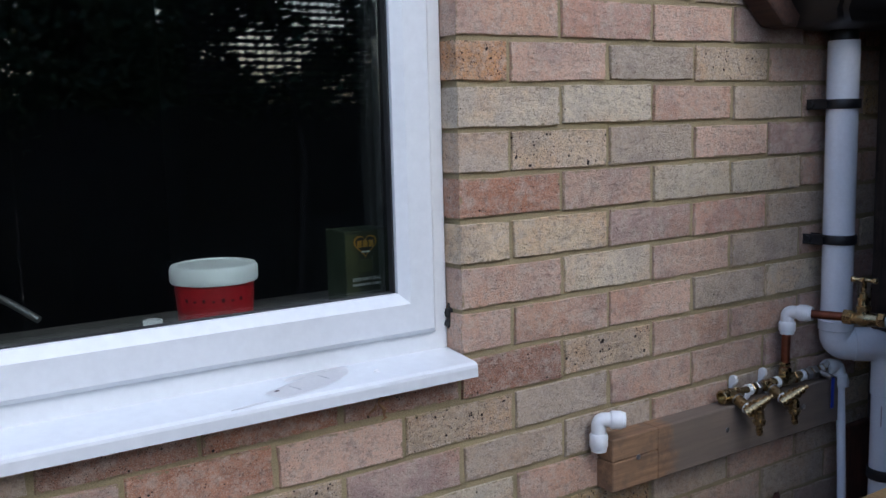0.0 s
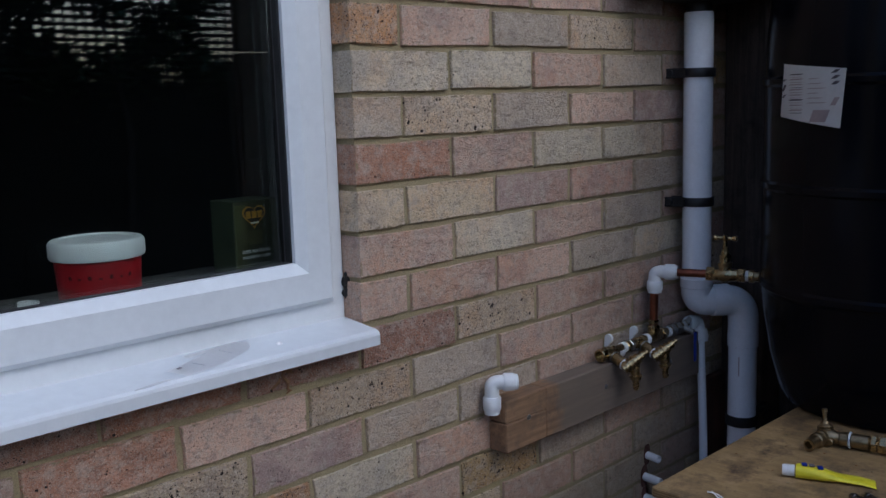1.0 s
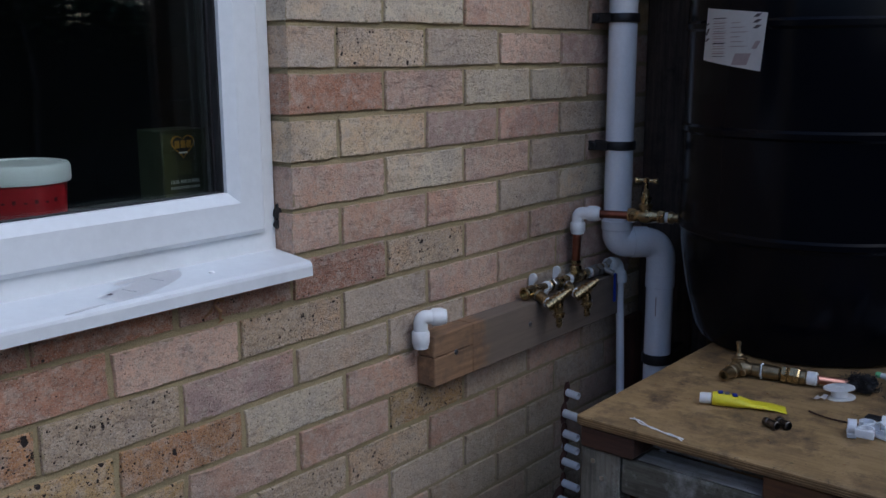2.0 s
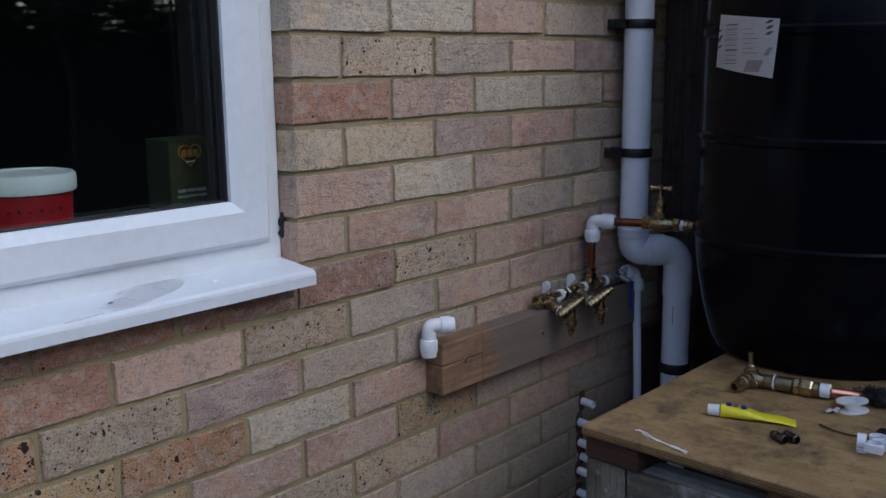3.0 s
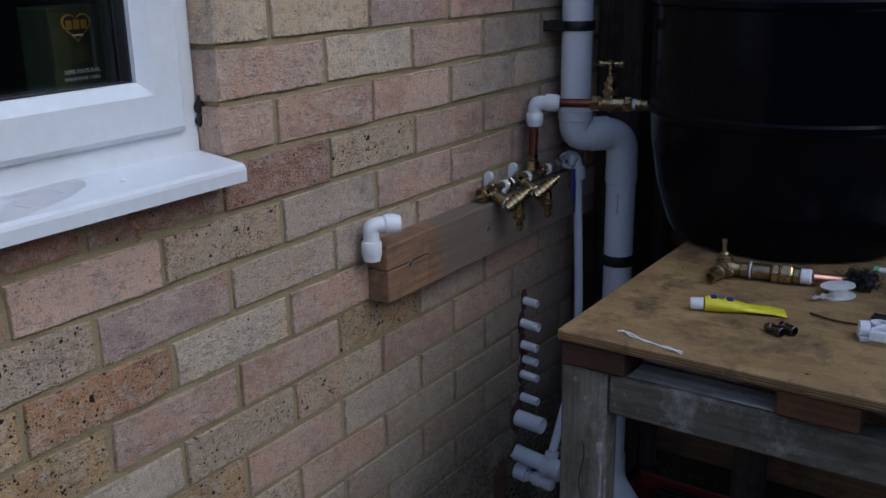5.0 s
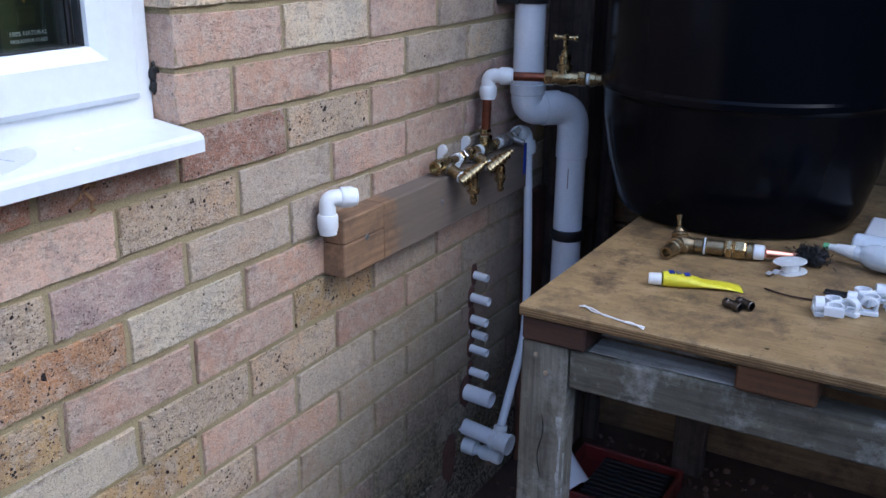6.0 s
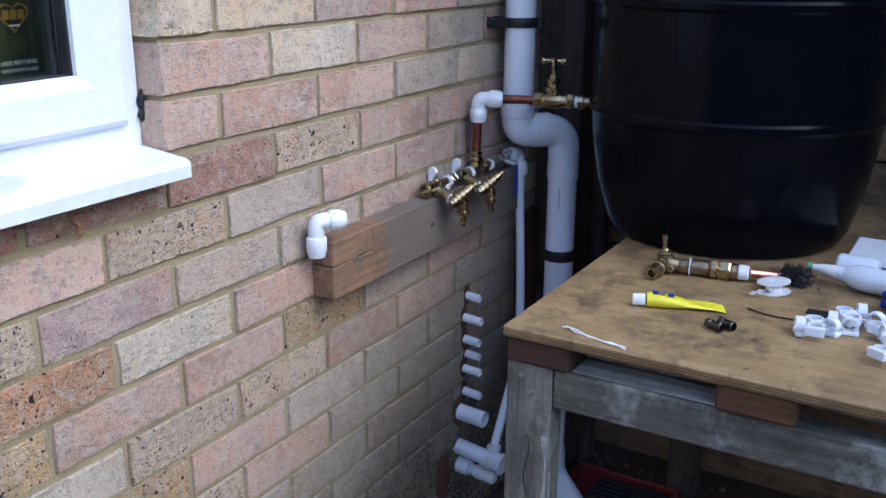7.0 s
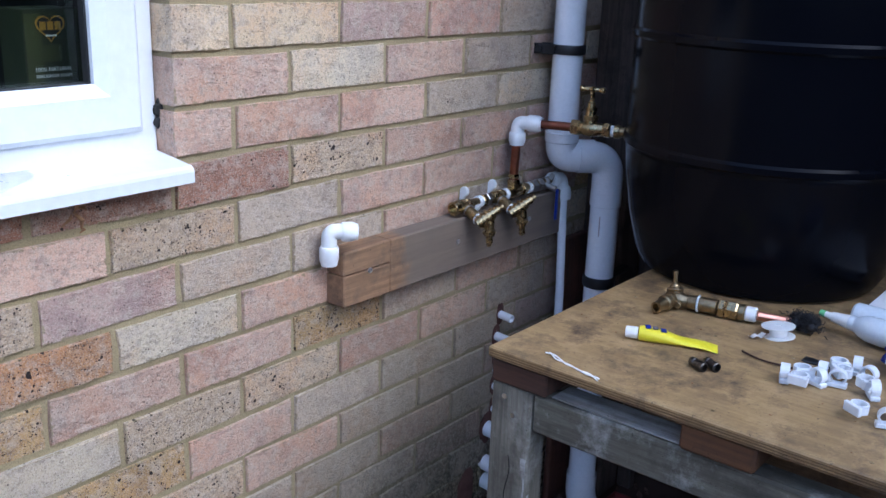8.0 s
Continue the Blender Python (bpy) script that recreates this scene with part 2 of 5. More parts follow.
COPPER = plain("bright_copper", (0.80, 0.40, 0.28), 0.28, 1.0, dirt=(0.45, 0.2, 0.13), scale=30.0, amount=0.5, bump=0.05)
PLY = wood_material("plywood_top", (0.310, 0.210, 0.092), (0.220, 0.142, 0.058), "y", 0.62, (0.085, 0.054, 0.031), 1.0, 0.25, contrast=0.18, pale=(0.36, 0.245, 0.115))
PLY_EDGE = wood_material("ply_edge", (0.20, 0.125, 0.055), (0.12, 0.07, 0.03), "y", 0.8, (0.05, 0.035, 0.02), 0.7, 0.3)
GREY_WOOD = wood_material("weathered_timber_y", (0.185, 0.178, 0.140), (0.075, 0.070, 0.054), "y", 0.85, (0.05, 0.045, 0.035), 0.6, 0.6, (0.42, 0.42, 0.40))
GREY_WOOD_Z = wood_material("weathered_timber_z", (0.240, 0.228, 0.185), (0.105, 0.098, 0.078), "z", 0.85, (0.05, 0.045, 0.035), 0.6, 0.6, (0.34, 0.34, 0.31))
ORANGE_BLOCK = wood_material("orange_brown_wood", (0.17, 0.075, 0.026), (0.09, 0.040, 0.016), "y", 0.8, (0.05, 0.03, 0.02), 0.5, 0.4)
GREY_WOOD_X = wood_material("weathered_timber_x", (0.23, 0.21, 0.16), (0.11, 0.10, 0.075), "x", 0.85, (0.05, 0.045, 0.035), 0.6, 0.6)
GREY_PALE = wood_material("pale_painted_timber", (0.52, 0.53, 0.53), (0.26, 0.26, 0.24), "y", 0.8, (0.12, 0.11, 0.09), 0.6, 0.4)
BROWN_WOOD = wood_material("brown_block_wood", (0.075, 0.033, 0.020), (0.030, 0.016, 0.011), "y", 0.85, (0.04, 0.025, 0.018), 0.6, 0.5)
BATTEN = wood_material("batten_wood", (0.32, 0.190, 0.100), (0.175, 0.100, 0.052), "x", 0.8, (0.10, 0.075, 0.055), 0.7, 0.4, grey_end=0.44)
FENCE = wood_material("fence_wood", (0.30, 0.185, 0.095), (0.17, 0.10, 0.05), "y", 0.9, (0.045, 0.032, 0.025), 0.6, 0.6)
RED_BOARD = wood_material("red_brown_board", (0.17, 0.070, 0.042), (0.08, 0.034, 0.022), "z", 0.85, (0.035, 0.02, 0.015), 0.7, 0.5)
# near black in place of the backlit side's shade, for a dark reflection
BACKLIT_FENCE = wood_material("backlit_fence_wood", (0.030, 0.022, 0.016), (0.014, 0.011, 0.008), "z", 0.9, (0.008, 0.007, 0.006), 0.6, 0.4)
POST = wood_material("dark_post_wood", (0.13, 0.095, 0.075), (0.06, 0.045, 0.036), "z", 0.9, (0.02, 0.016, 0.014), 0.6, 0.6)
SOIL = plain("soil", (0.070, 0.042, 0.030), 0.95, dirt=(0.028, 0.018, 0.014), scale=14.0, fine=120.0, amount=0.8, bump=1.0)
GLASS = glass_material()
FOLIAGE = foliage_material()
# the unlit room's darkness is put into this near-black colour
ROOM_SHADE = plain("room_shade_black", (0.012, 0.011, 0.010), 0.9, bump=0.05)
WORKTOP = plain("dark_worktop", (0.06, 0.055, 0.05), 0.4, bump=0.05)
RED_TUB = plain("red_plastic", (0.36, 0.010, 0.016), 0.35, dirt=(0.35, 0.01, 0.015), amount=0.3, bump=0.0)
BLUE = plain("blue_plastic", (0.01, 0.03, 0.30), 0.4, bump=0.02)
YELLOW = plain("yellow_tube", (0.78, 0.70, 0.02), 0.35, dirt=(0.65, 0.55, 0.02), scale=40.0, amount=0.5, bump=0.05)
PAPER = plain("white_paper", (0.88, 0.88, 0.88), 0.7, dirt=(0.72, 0.71, 0.68), amount=0.3, bump=0.05)
INK = plain("grey_ink", (0.16, 0.14, 0.16), 0.8, bump=0.0)
PINK_INK = plain("faded_ink", (0.58, 0.49, 0.50), 0.8, bump=0.0)
SEALANT = plain("black_sealant", (0.012, 0.011, 0.010), 0.7, fine=300.0, bump=0.5)
TAN = plain("dry_leaf", (0.35, 0.20, 0.10), 0.9, bump=0.3)
CLEAR = plain("cloudy_plastic", (0.68, 0.74, 0.80), 0.22, dirt=(0.48, 0.54, 0.60), scale=40.0, amount=0.6, bump=0.05)
WHITE_CLIP = plain("white_nylon", (0.80, 0.84, 0.90), 0.35, amount=0.15, bump=0.0)
BOX_GREEN = plain("dark_green_card", (0.028, 0.038, 0.017), 0.5, dirt=(0.012, 0.017, 0.006), scale=12.0, bump=0.0)
CARD_OLIVE = plain("olive_card", (0.06, 0.065, 0.022), 0.5, bump=0.0)
GOLD_INK = plain("gold_ink", (0.50, 0.26, 0.03), 0.5, bump=0.0)
RED_INK = plain("red_ink", (0.09, 0.008, 0.008), 0.5, bump=0.0)
RED_BRICK = plain("red_stain", (0.11, 0.05, 0.037), 0.9, dirt=(0.05, 0.02, 0.016), scale=40.0, amount=0.8, bump=0.6)
SOOT = plain("grey_dirt", (0.62, 0.63, 0.65), 0.9, bump=0.2)
CHALK = plain("white_chalk", (0.92, 0.92, 0.92), 0.7, amount=0.05, bump=0.1)
GREEN_TIP = plain("green_tip", (0.2, 0.55, 0.25), 0.4, bump=0.0)


# ---- mesh helpers ----
def part(name, bm, material, parent=None, label="", smooth=False):
    """Links a bmesh as one mesh object, under a thing or a part when a parent is given."""
    me = bpy.data.meshes.new(name)
    bmesh.ops.recalc_face_normals(bm, faces=bm.faces)
    bm.to_mesh(me)
    bm.free()
    for mt in material if isinstance(material, (list, tuple)) else (material,):
        me.materials.append(mt)
    if smooth:
        me.set_sharp_from_angle(angle=radians(35))
        for p in me.polygons:
            p.use_smooth = True
    ob = new(name, me)
    if parent:
        ob.parent = parent
    if label:
        ob["label"] = label
    return ob


def thing(name, label, category, group="", kind=""):
    return tagged(new(name), label, category, group, kind)


def box(x0, x1, y0, y1, z0, z1, bevel=0.0, bm=None, turn=None, segments=1):
    """A box between two corners, its edges bevelled; turn: a pose applied to it."""
    bm = bm or bmesh.new()
    made = bmesh.ops.create_cube(bm, size=1.0)["verts"]
    for v in made:
        v.co = Vector(((x0 + x1) / 2 + v.co.x * (x1 - x0), (y0 + y1) / 2 + v.co.y * (y1 - y0), (z0 + z1) / 2 + v.co.z * (z1 - z0)))
        if turn:
            v.co = turn @ v.co
    if bevel:
        es = list({e for v in made for e in v.link_edges})
        bmesh.ops.bevel(bm, geom=es, offset=bevel, segments=segments, affect="EDGES", profile=0.5)
    return bm


def frame_along(d):
    """Two unit vectors square to d."""
    d = Vector(d).normalized()
    a = d.orthogonal().normalized()
    return a, d.cross(a)


def lathe(p, d, profile, sides=20, bm=None, arc=None):
    """A turned form: profile is (distance along d from p, radius); the ends close where the radius is 0."""
    bm = bm or bmesh.new()
    p, d = Vector(p), Vector(d).normalized()
    a, b = frame_along(d)
    rings = []
    for s, r in profile:
        if r <= 1e-6:
            rings.append([bm.verts.new(p + d * s)])
        else:
            rings.append([bm.verts.new(p + d * s + (a * math.cos(2 * math.pi * i / sides) + b * math.sin(2 * math.pi * i / sides)) * r) for i in range(sides)])
    for q, r in zip(rings, rings[1:]):
        if len(q) == 1 and len(r) == 1:
            continue
        for i in range(sides):
            j = (i + 1) % sides
            if len(q) == 1:
                bm.faces.new((q[0], r[i], r[j]))
            elif len(r) == 1:
                bm.faces.new((q[i], r[0], q[j]))
            else:
                bm.faces.new((q[i], r[i], r[j], q[j]))
    return bm


def rod(p, q, r, sides=16, bm=None, edge=0.0):
    """A solid round bar from p to q."""
    p, q = Vector(p), Vector(q)
    n = (q - p).length
    e = min(edge or r * 0.15, n * 0.3)
    return lathe(p, q - p, [(0, 0), (0, r - e), (e, r), (n - e, r), (n, r - e), (n, 0)], sides, bm)


def hollow(p, q, r, wall, sides=20, bm=None, deep=None):
    """An open-ended tube from p to q, hollow at q."""
    p, q = Vector(p), Vector(q)
    n = (q - p).length
    deep = deep or n * 0.9
    return lathe(p, q - p, [(0, 0), (0, r), (n - wall * 0.3, r), (n, r - wall * 0.3), (n, r - wall), (n - deep, r - wall), (n - deep, 0)], sides, bm)


def hexnut(p, q, r, bm=None):
    p, q = Vector(p), Vector(q)
    n = (q - p).length
    return lathe(p, q - p, [(0, 0), (0, r * 0.9), (n * 0.15, r), (n * 0.85, r), (n, r * 0.9), (n, 0)], 6, bm)


def sweep(points, r, sides=16, bm=None, closed_ends=True):
    """A round tube along a line of points; r is a number or one for each point."""
    bm = bm or bmesh.new()
    pts = [Vector(p) for p in points]
    rs = r if isinstance(r, (list, tuple)) else [r] * len(pts)
    d0 = (pts[1] - pts[0]).normalized()
    a, _ = frame_along(d0)
    rings = []
    for i, p in enumerate(pts):
        d = (pts[min(i + 1, len(pts) - 1)] - pts[max(i - 1, 0)]).normalized()
        a = (a - d * a.dot(d)).normalized()
        b = d.cross(a)
        rings.append([bm.verts.new(p + (a * math.cos(2 * math.pi * k / sides) + b * math.sin(2 * math.pi * k / sides)) * rs[i]) for k in range(sides)])
    for q, w in zip(rings, rings[1:]):
        for i in range(sides):
            j = (i + 1) % sides
            bm.faces.new((q[i], w[i], w[j], q[j]))
    if closed_ends:
        bm.faces.new(rings[0][::-1])
        bm.faces.new(rings[-1])
    return bm


def rounded(corners, radius, steps=6):
    """A line through corners, each corner rounded off."""
    pts = [Vector(c) for c in corners]
    out = [pts[0]]
    for a, b, c in zip(pts, pts[1:], pts[2:]):
        u, v = (a - b).normalized(), (c - b).normalized()
        cut = min(radius, (a - b).length * 0.49, (c - b).length * 0.49)
        p, q = b + u * cut, b + v * cut
        for i in range(steps + 1):
            t = i / steps
            out.append(p * (1 - t) ** 2 + b * 2 * t * (1 - t) + q * t * t)
    return out + [pts[-1]]


def prism(outline, axis, lo, hi, bm=None, bevel=0.0):
    """An outline in the two other axes (in the order x, y, z), drawn out along one axis."""
    bm = bm or bmesh.new()
    k = "xyz".index(axis)

    def at(u, v, w):
        c = [u, v]
        c.insert(k, w)
        return Vector(c)
    a = [bm.verts.new(at(u, v, lo)) for u, v in outline]
    b = [bm.verts.new(at(u, v, hi)) for u, v in outline]
    n = len(outline)
    fs = [bm.faces.new(a[::-1]), bm.faces.new(b)] + [bm.faces.new((a[i], a[(i + 1) % n], b[(i + 1) % n], b[i])) for i in range(n)]
    if bevel:
        bmesh.ops.recalc_face_normals(bm, faces=fs)
        bmesh.ops.bevel(bm, geom=list({e for f in fs for e in f.edges}), offset=bevel, segments=2, affect="EDGES", profile=0.5)
    return bm


# ---- the house wall: mortar core, window opening, bricks last ----
GROUND = -0.045
COURSE, STRETCH = 0.075, 0.225
WIN_L, WIN_T = -1.235, 2.2
wall = tagged(new("wall_north"), "pink and buff speckled brick house wall", "wall", kind="structure")
core = bmesh.new()
box(-3.0, 1.6, 0.0052, 0.26, GROUND - 0.1, 0.994, bm=core)
box(0.004, 1.6, 0.0052, 0.26, 0.994, 3.0, bm=core)
box(-3.0, WIN_L - 0.004, 0.0052, 0.26, 0.994, 3.0, bm=core)
box(WIN_L - 0.004, 0.004, 0.0052, 0.26, WIN_T, 3.0, bm=core)
part("mortar", core, MORTAR, wall)

ground = tagged(part("ground", box(-40, 40, -60, 0.3, GROUND - 0.3, GROUND), SOIL), "bare brown soil with crumbs of debris", "ground", kind="structure")

# ---- window ----
window = tagged(new("window_1"), "white plastic framed window with a dark glossy pane", "window", kind="structure")
FY, SY = 0.042, 0.027


def ring(x0, x1, z0, z1, side, foot, y0, y1, name, chamfer, slope=0.0):
    """A rectangular frame mitred at the corners, its inner edge sloping back to the glass."""
    bm = bmesh.new()
    outer = [(x0, z0), (x1, z0), (x1, z1), (x0, z1)]
    inner = [(x0 + side, z0 + foot), (x1 - side, z0 + foot), (x1 - side, z1 - side), (x0 + side, z1 - side)]
    mid = [(x0 + side - slope, z0 + foot - slope), (x1 - side + slope, z0 + foot - slope), (x1 - side + slope, z1 - side + slope), (x0 + side - slope, z1 - side + slope)]
    soft = [(x0 + chamfer, z0 + chamfer), (x1 - chamfer, z0 + chamfer), (x1 - chamfer, z1 - chamfer), (x0 + chamfer, z1 - chamfer)]
    loops = [(outer, y1), (outer, y0 + chamfer), (soft, y0), (mid, y0), (inner, y0 + slope * 0.6 + 0.002), (inner, y1)]
    vs = [[bm.verts.new((u, y, v)) for u, v in lp] for lp, y in loops]
    for a, b in zip(vs, vs[1:] + vs[:1]):
        for i in range(4):
            j = (i + 1) % 4
            bm.faces.new((a[i], a[j], b[j], b[i]))
    return part(name, bm, UPVC, window)


ring(WIN_L, -0.001, 1.0045, WIN_T, 0.034, 0.0455, FY, 0.068, "window_frame", 0.003)
ring(WIN_L + 0.030, -0.030, 1.044, WIN_T - 0.03, 0.069, 0.071, SY, 0.0665, "sash", 0.008, 0.017)
seal = bmesh.new()
for a in (box(-0.1025, -0.097, SY + 0.020, 0.060, 1.113, WIN_T - 0.1), box(WIN_L + 0.1, -0.097, SY + 0.020, 0.060, 1.108, 1.1165)):
    me = bpy.data.meshes.new("x")
    a.to_mesh(me)
    seal.from_mesh(me)
    bpy.data.meshes.remove(me)
part("glazing_seal", seal, BLACK_CLIP, window, "black rubber glazing seal")
pane = part("pane", box(WIN_L + 0.09, -0.0975, 0.060, 0.064, 1.105, WIN_T - 0.09), GLASS, window)
inner = part("pane", box(WIN_L + 0.09, -0.0975, 0.080, 0.084, 1.105, WIN_T - 0.09), GLASS, window)
inner.visible_shadow = False
pane.visible_shadow = False
sill = prism([(0.042, 0.9955), (0.042, 1.0115), (-0.040, 1.002), (-0.0455, 0.9985), (-0.047, 0.994), (-0.047, 0.978), (-0.041, 0.978), (-0.041, 0.9958)], "x", WIN_L, -0.004)
part("window_sill", sill, UPVC, window, "white plastic outer window sill")
part("bead", box(-0.0035, 0.0005, FY + 0.004, FY + 0.016, 1.02, WIN_T, 0.001), SEALANT, window, "dark line of sealant")
for i, (z, r) in enumerate(((1.072, 0.011), (1.052, 0.010), (1.083, 0.005), (1.062, 0.005))):
    bm = bmesh.new()
    bmesh.ops.create_icosphere(bm, subdivisions=2, radius=r)
    for v in bm.verts:
        v.co = Vector((v.co.x * 0.8, v.co.y * 0.5, v.co.z)) * (1 + 0.5 * noise.noise(v.co * 160 + Vector((i * 7, 0, 0)))) + Vector((0.0005, FY - 0.004, z))
    part("sealant_blob", bm, SEALANT, window, "lumpy black blob of sealant")

# ---- the dark room behind the window ----
# reveal, walls, ceiling and floor carry the room's shade in their colour
reveal = tagged(new("trim"), "inner window reveal coloured near black for shade", "trim", kind="structure")
part("lining", box(-0.034, 0.003, 0.0685, 0.262, 1.056, WIN_T), ROOM_SHADE, reveal)
part("lining", box(WIN_L, -0.034, 0.0685, 0.111, 0.998, 1.10), ROOM_SHADE, reveal)
room = tagged(new("room_wall"), "plain kitchen walls behind the window, coloured near black as unlit", "wall", kind="structure")
part("side_wall", box(0.55, 0.65, 0.26, 3.2, GROUND, 2.6), ROOM_SHADE, room)
part("side_wall", box(-3.0, -2.9, 0.26, 3.2, GROUND, 2.6), ROOM_SHADE, room)
part("back_wall", box(-3.0, 0.65, 3.2, 3.3, GROUND, 2.6), ROOM_SHADE, room)
tagged(part("ceiling", box(-3.0, 0.65, 0.26, 3.3, 2.6, 2.7), ROOM_SHADE), "plain ceiling coloured near black as unlit", "ceiling", kind="structure")
tagged(part("floor", box(-3.0, 0.65, 0.3, 3.3, GROUND - 0.1, GROUND + 0.004), ROOM_SHADE), "plain kitchen floor coloured near black as unlit", "floor", kind="structure")
tagged(part("window_board", box(WIN_L, 0.0, 0.112, 0.46, 1.03, 1.055, 0.004), WORKTOP), "dark inner window board", "window board", kind="structure")

# ---- timber at the corner: boarded fence, dark post ----
FX = 1.36
fence = tagged(new("fence"), "grey-brown horizontal boards of a garden fence", "fence", kind="structure")
z = GROUND
i = 0
while z < 2.0:
    hgt = 0.145 + 0.01 * math.sin(i * 2.3)
    part("board", box(FX + 0.004 * math.sin(i * 1.7), FX + 0.03, -1.46, -0.002, z, z + hgt - 0.006, 0.004), FENCE, fence)
    z += hgt
    i += 1
part("backing", box(FX + 0.03, FX + 0.05, -1.46, -0.002, GROUND, 2.0), POST, fence)
post = thing("timber_post", "dark stained upright post beside the downpipe", "post")
part("post", box(1.16, 1.26, -0.112, -0.004, GROUND, 2.3, 0.006), POST, post)
part("batten", box(1.262, 1.29, -0.15, -0.11, GROUND, 2.3, 0.004), POST, post)

board = thing("low_board", "reddish-brown weathered board standing in the corner", "board")
part("board", box(1.060, 1.158, -0.022, -0.004, GROUND, 0.668, 0.004), RED_BOARD, board)

# ---- unseen plain tall panel, added to block light from the corner ----
screen = tagged(new("light_block_panel"), "unseen tall boarded panel added to keep light off the corner", "fence", kind="structure")
for k in range(12):
    part("board", box(0.80, FX - 0.004, -1.45, -1.425 - 0.003 * (k % 2), GROUND + k * 0.176, GROUND + k * 0.176 + 0.171, 0.003), POST, screen)

# ---- unseen roof over the corner, added to cut the light there ----
roof = tagged(new("shade_roof"), "unseen low dark roof added to shade the corner", "roof", kind="structure")
part("deck", box(1.06, 1.75, -1.42, -0.302, 1.70, 1.74, 0.004), POST, roof)
for k in range(4):
    part("rafter", box(1.065, 1.70, -0.36 - k * 0.36, -0.31 - k * 0.36, 1.632, 1.6995, 0.004), POST, roof)
part("fascia", box(1.035, 1.058, -1.42, -0.305, 1.64, 1.75, 0.004), POST, roof)

# ---- the stand: plywood top on pallet blocks and a timber frame ----
TOP = 0.735
TX0, TX1, TY0, TY1 = 0.283, 1.31, -1.38, -0.368
stand = thing("work_stand", "rough plywood topped stand of weathered grey timber", "stand")
part("tabletop", box(TX0, TX1, TY0, TY1, TOP - 0.018, TOP, 0.0025), PLY, stand, "stained bare plywood top")
for k, zz in enumerate((0.0035, 0.0075, 0.0115)):
    part("ply_layer", box(TX0 - 0.0008, TX0 + 0.002, TY0 + 0.004, TY1 - 0.004, TOP - 0.018 + zz, TOP - 0.018 + zz + 0.0016), PLY_EDGE, stand, "darker ply layer in the cut edge")
for x, y in ((TX0 + 0.012, TY1 - 0.002), (TX1 - 0.09, TY1 - 0.002), (TX0 + 0.012, TY0 + 0.08), (TX1 - 0.09, TY0 + 0.08)):
    part("leg", box(x, x + 0.047, y - 0.074, y, GROUND, 0.676, 0.004), GREY_WOOD_Z if x < 0.5 else POST, stand)
part("front_rail", box(TX0 + 0.0145, TX0 + 0.06, TY0 + 0.08, TY1 - 0.078, 0.611, 0.674, 0.004), GREY_WOOD, stand, "pale weathered front rail")
part("back_rail", box(TX1 - 0.088, TX1 - 0.045, TY0 + 0.08, TY1 - 0.078, 0.611, 0.674, 0.004), BROWN_WOOD, stand)
part("side_rail", box(TX0 + 0.062, TX1 - 0.095, TY1 - 0.05, TY1 - 0.006, 0.611, 0.674, 0.004), GREY_WOOD_X, stand)
for k, x in enumerate((0.0, 0.27, 0.54, 0.81)):
    part("slat", box(TX0 + 0.075 + x, TX0 + 0.19 + x, TY0 + 0.02, TY1 - 0.01, 0.678, 0.698, 0.003), GREY_WOOD, stand)
for x in (TX0 + 0.006, TX0 + 0.46, TX0 + 0.9):
    for y0, y1 in ((-0.472, -0.372), (-0.79, -0.685), (-1.10, -0.98), (-1.36, -1.26)):
        part("block", box(x, x + 0.09, y0, y1, 0.6995 if x > TX0 + 0.1 else 0.677, TOP - 0.0185, 0.004), ORANGE_BLOCK if y0 == -0.79 else BROWN_WOOD, stand, "dark reddish-brown timber block")
rp = random.Random(17)
for face in (0, 1):
    # flaking paint down the inner corner of the leg, ragged along one side, on both faces that meet there
    flake = bmesh.new()
    cols = []
    for k in range(60):
        z = GROUND + 0.02 + k * 0.0105 + rp.uniform(-0.003, 0.003)
        w = 0.0015 + 0.011 * abs(noise.noise(Vector((k * 0.21, face * 5.0, 0.3)))) + rp.uniform(0, 0.003)
        if face == 0:
            cols.append([flake.verts.new((TX0 + 0.0116, TY1 - 0.0735 + q * w, z)) for q in (0, 1)])
        else:
            cols.append([flake.verts.new((TX0 + 0.016 + q * w * 1.3, TY1 - 0.0764, z)) for q in (0, 1)])
    for k in range(59):
        if noise.noise(Vector((k * 0.33, 2.0 + face * 3.0, 0.0))) > -0.28 and k < (56 if face == 0 else 50):
            p, q = cols[k], cols[k + 1]
            flake.faces.new((p[0], p[1], q[1], q[0]))
    bmesh.ops.delete(flake, geom=[v for v in flake.verts if not v.link_faces], context="VERTS")
    bmesh.ops.solidify(flake, geom=flake.faces[:], thickness=0.0005)
    part("paint_streak", flake, GREY_PALE, stand, "pale flaking paint down the leg")
crack = bmesh.new()
sweep([(TX0 + 0.0118, TY1 - 0.040 - 0.004 * math.sin(k * 0.9), 0.56 - k * 0.014) for k in range(9)], [0.0003, 0.0008, 0.001, 0.0009, 0.0011, 0.001, 0.0008, 0.0006, 0.0003], 5, crack)
part("crack", crack, SEALANT, stand, "dark drying crack")
# thin pale sheet paints the light on the rail's paint-splashed top
part("spacer_board", box(TX0 + 0.020, TX0 + 0.072, -0.683, -0.474, 0.6755, 0.6775, 0.0008), GREY_PALE, stand, "thin pale board for the front rail's lit, paint-splashed top")
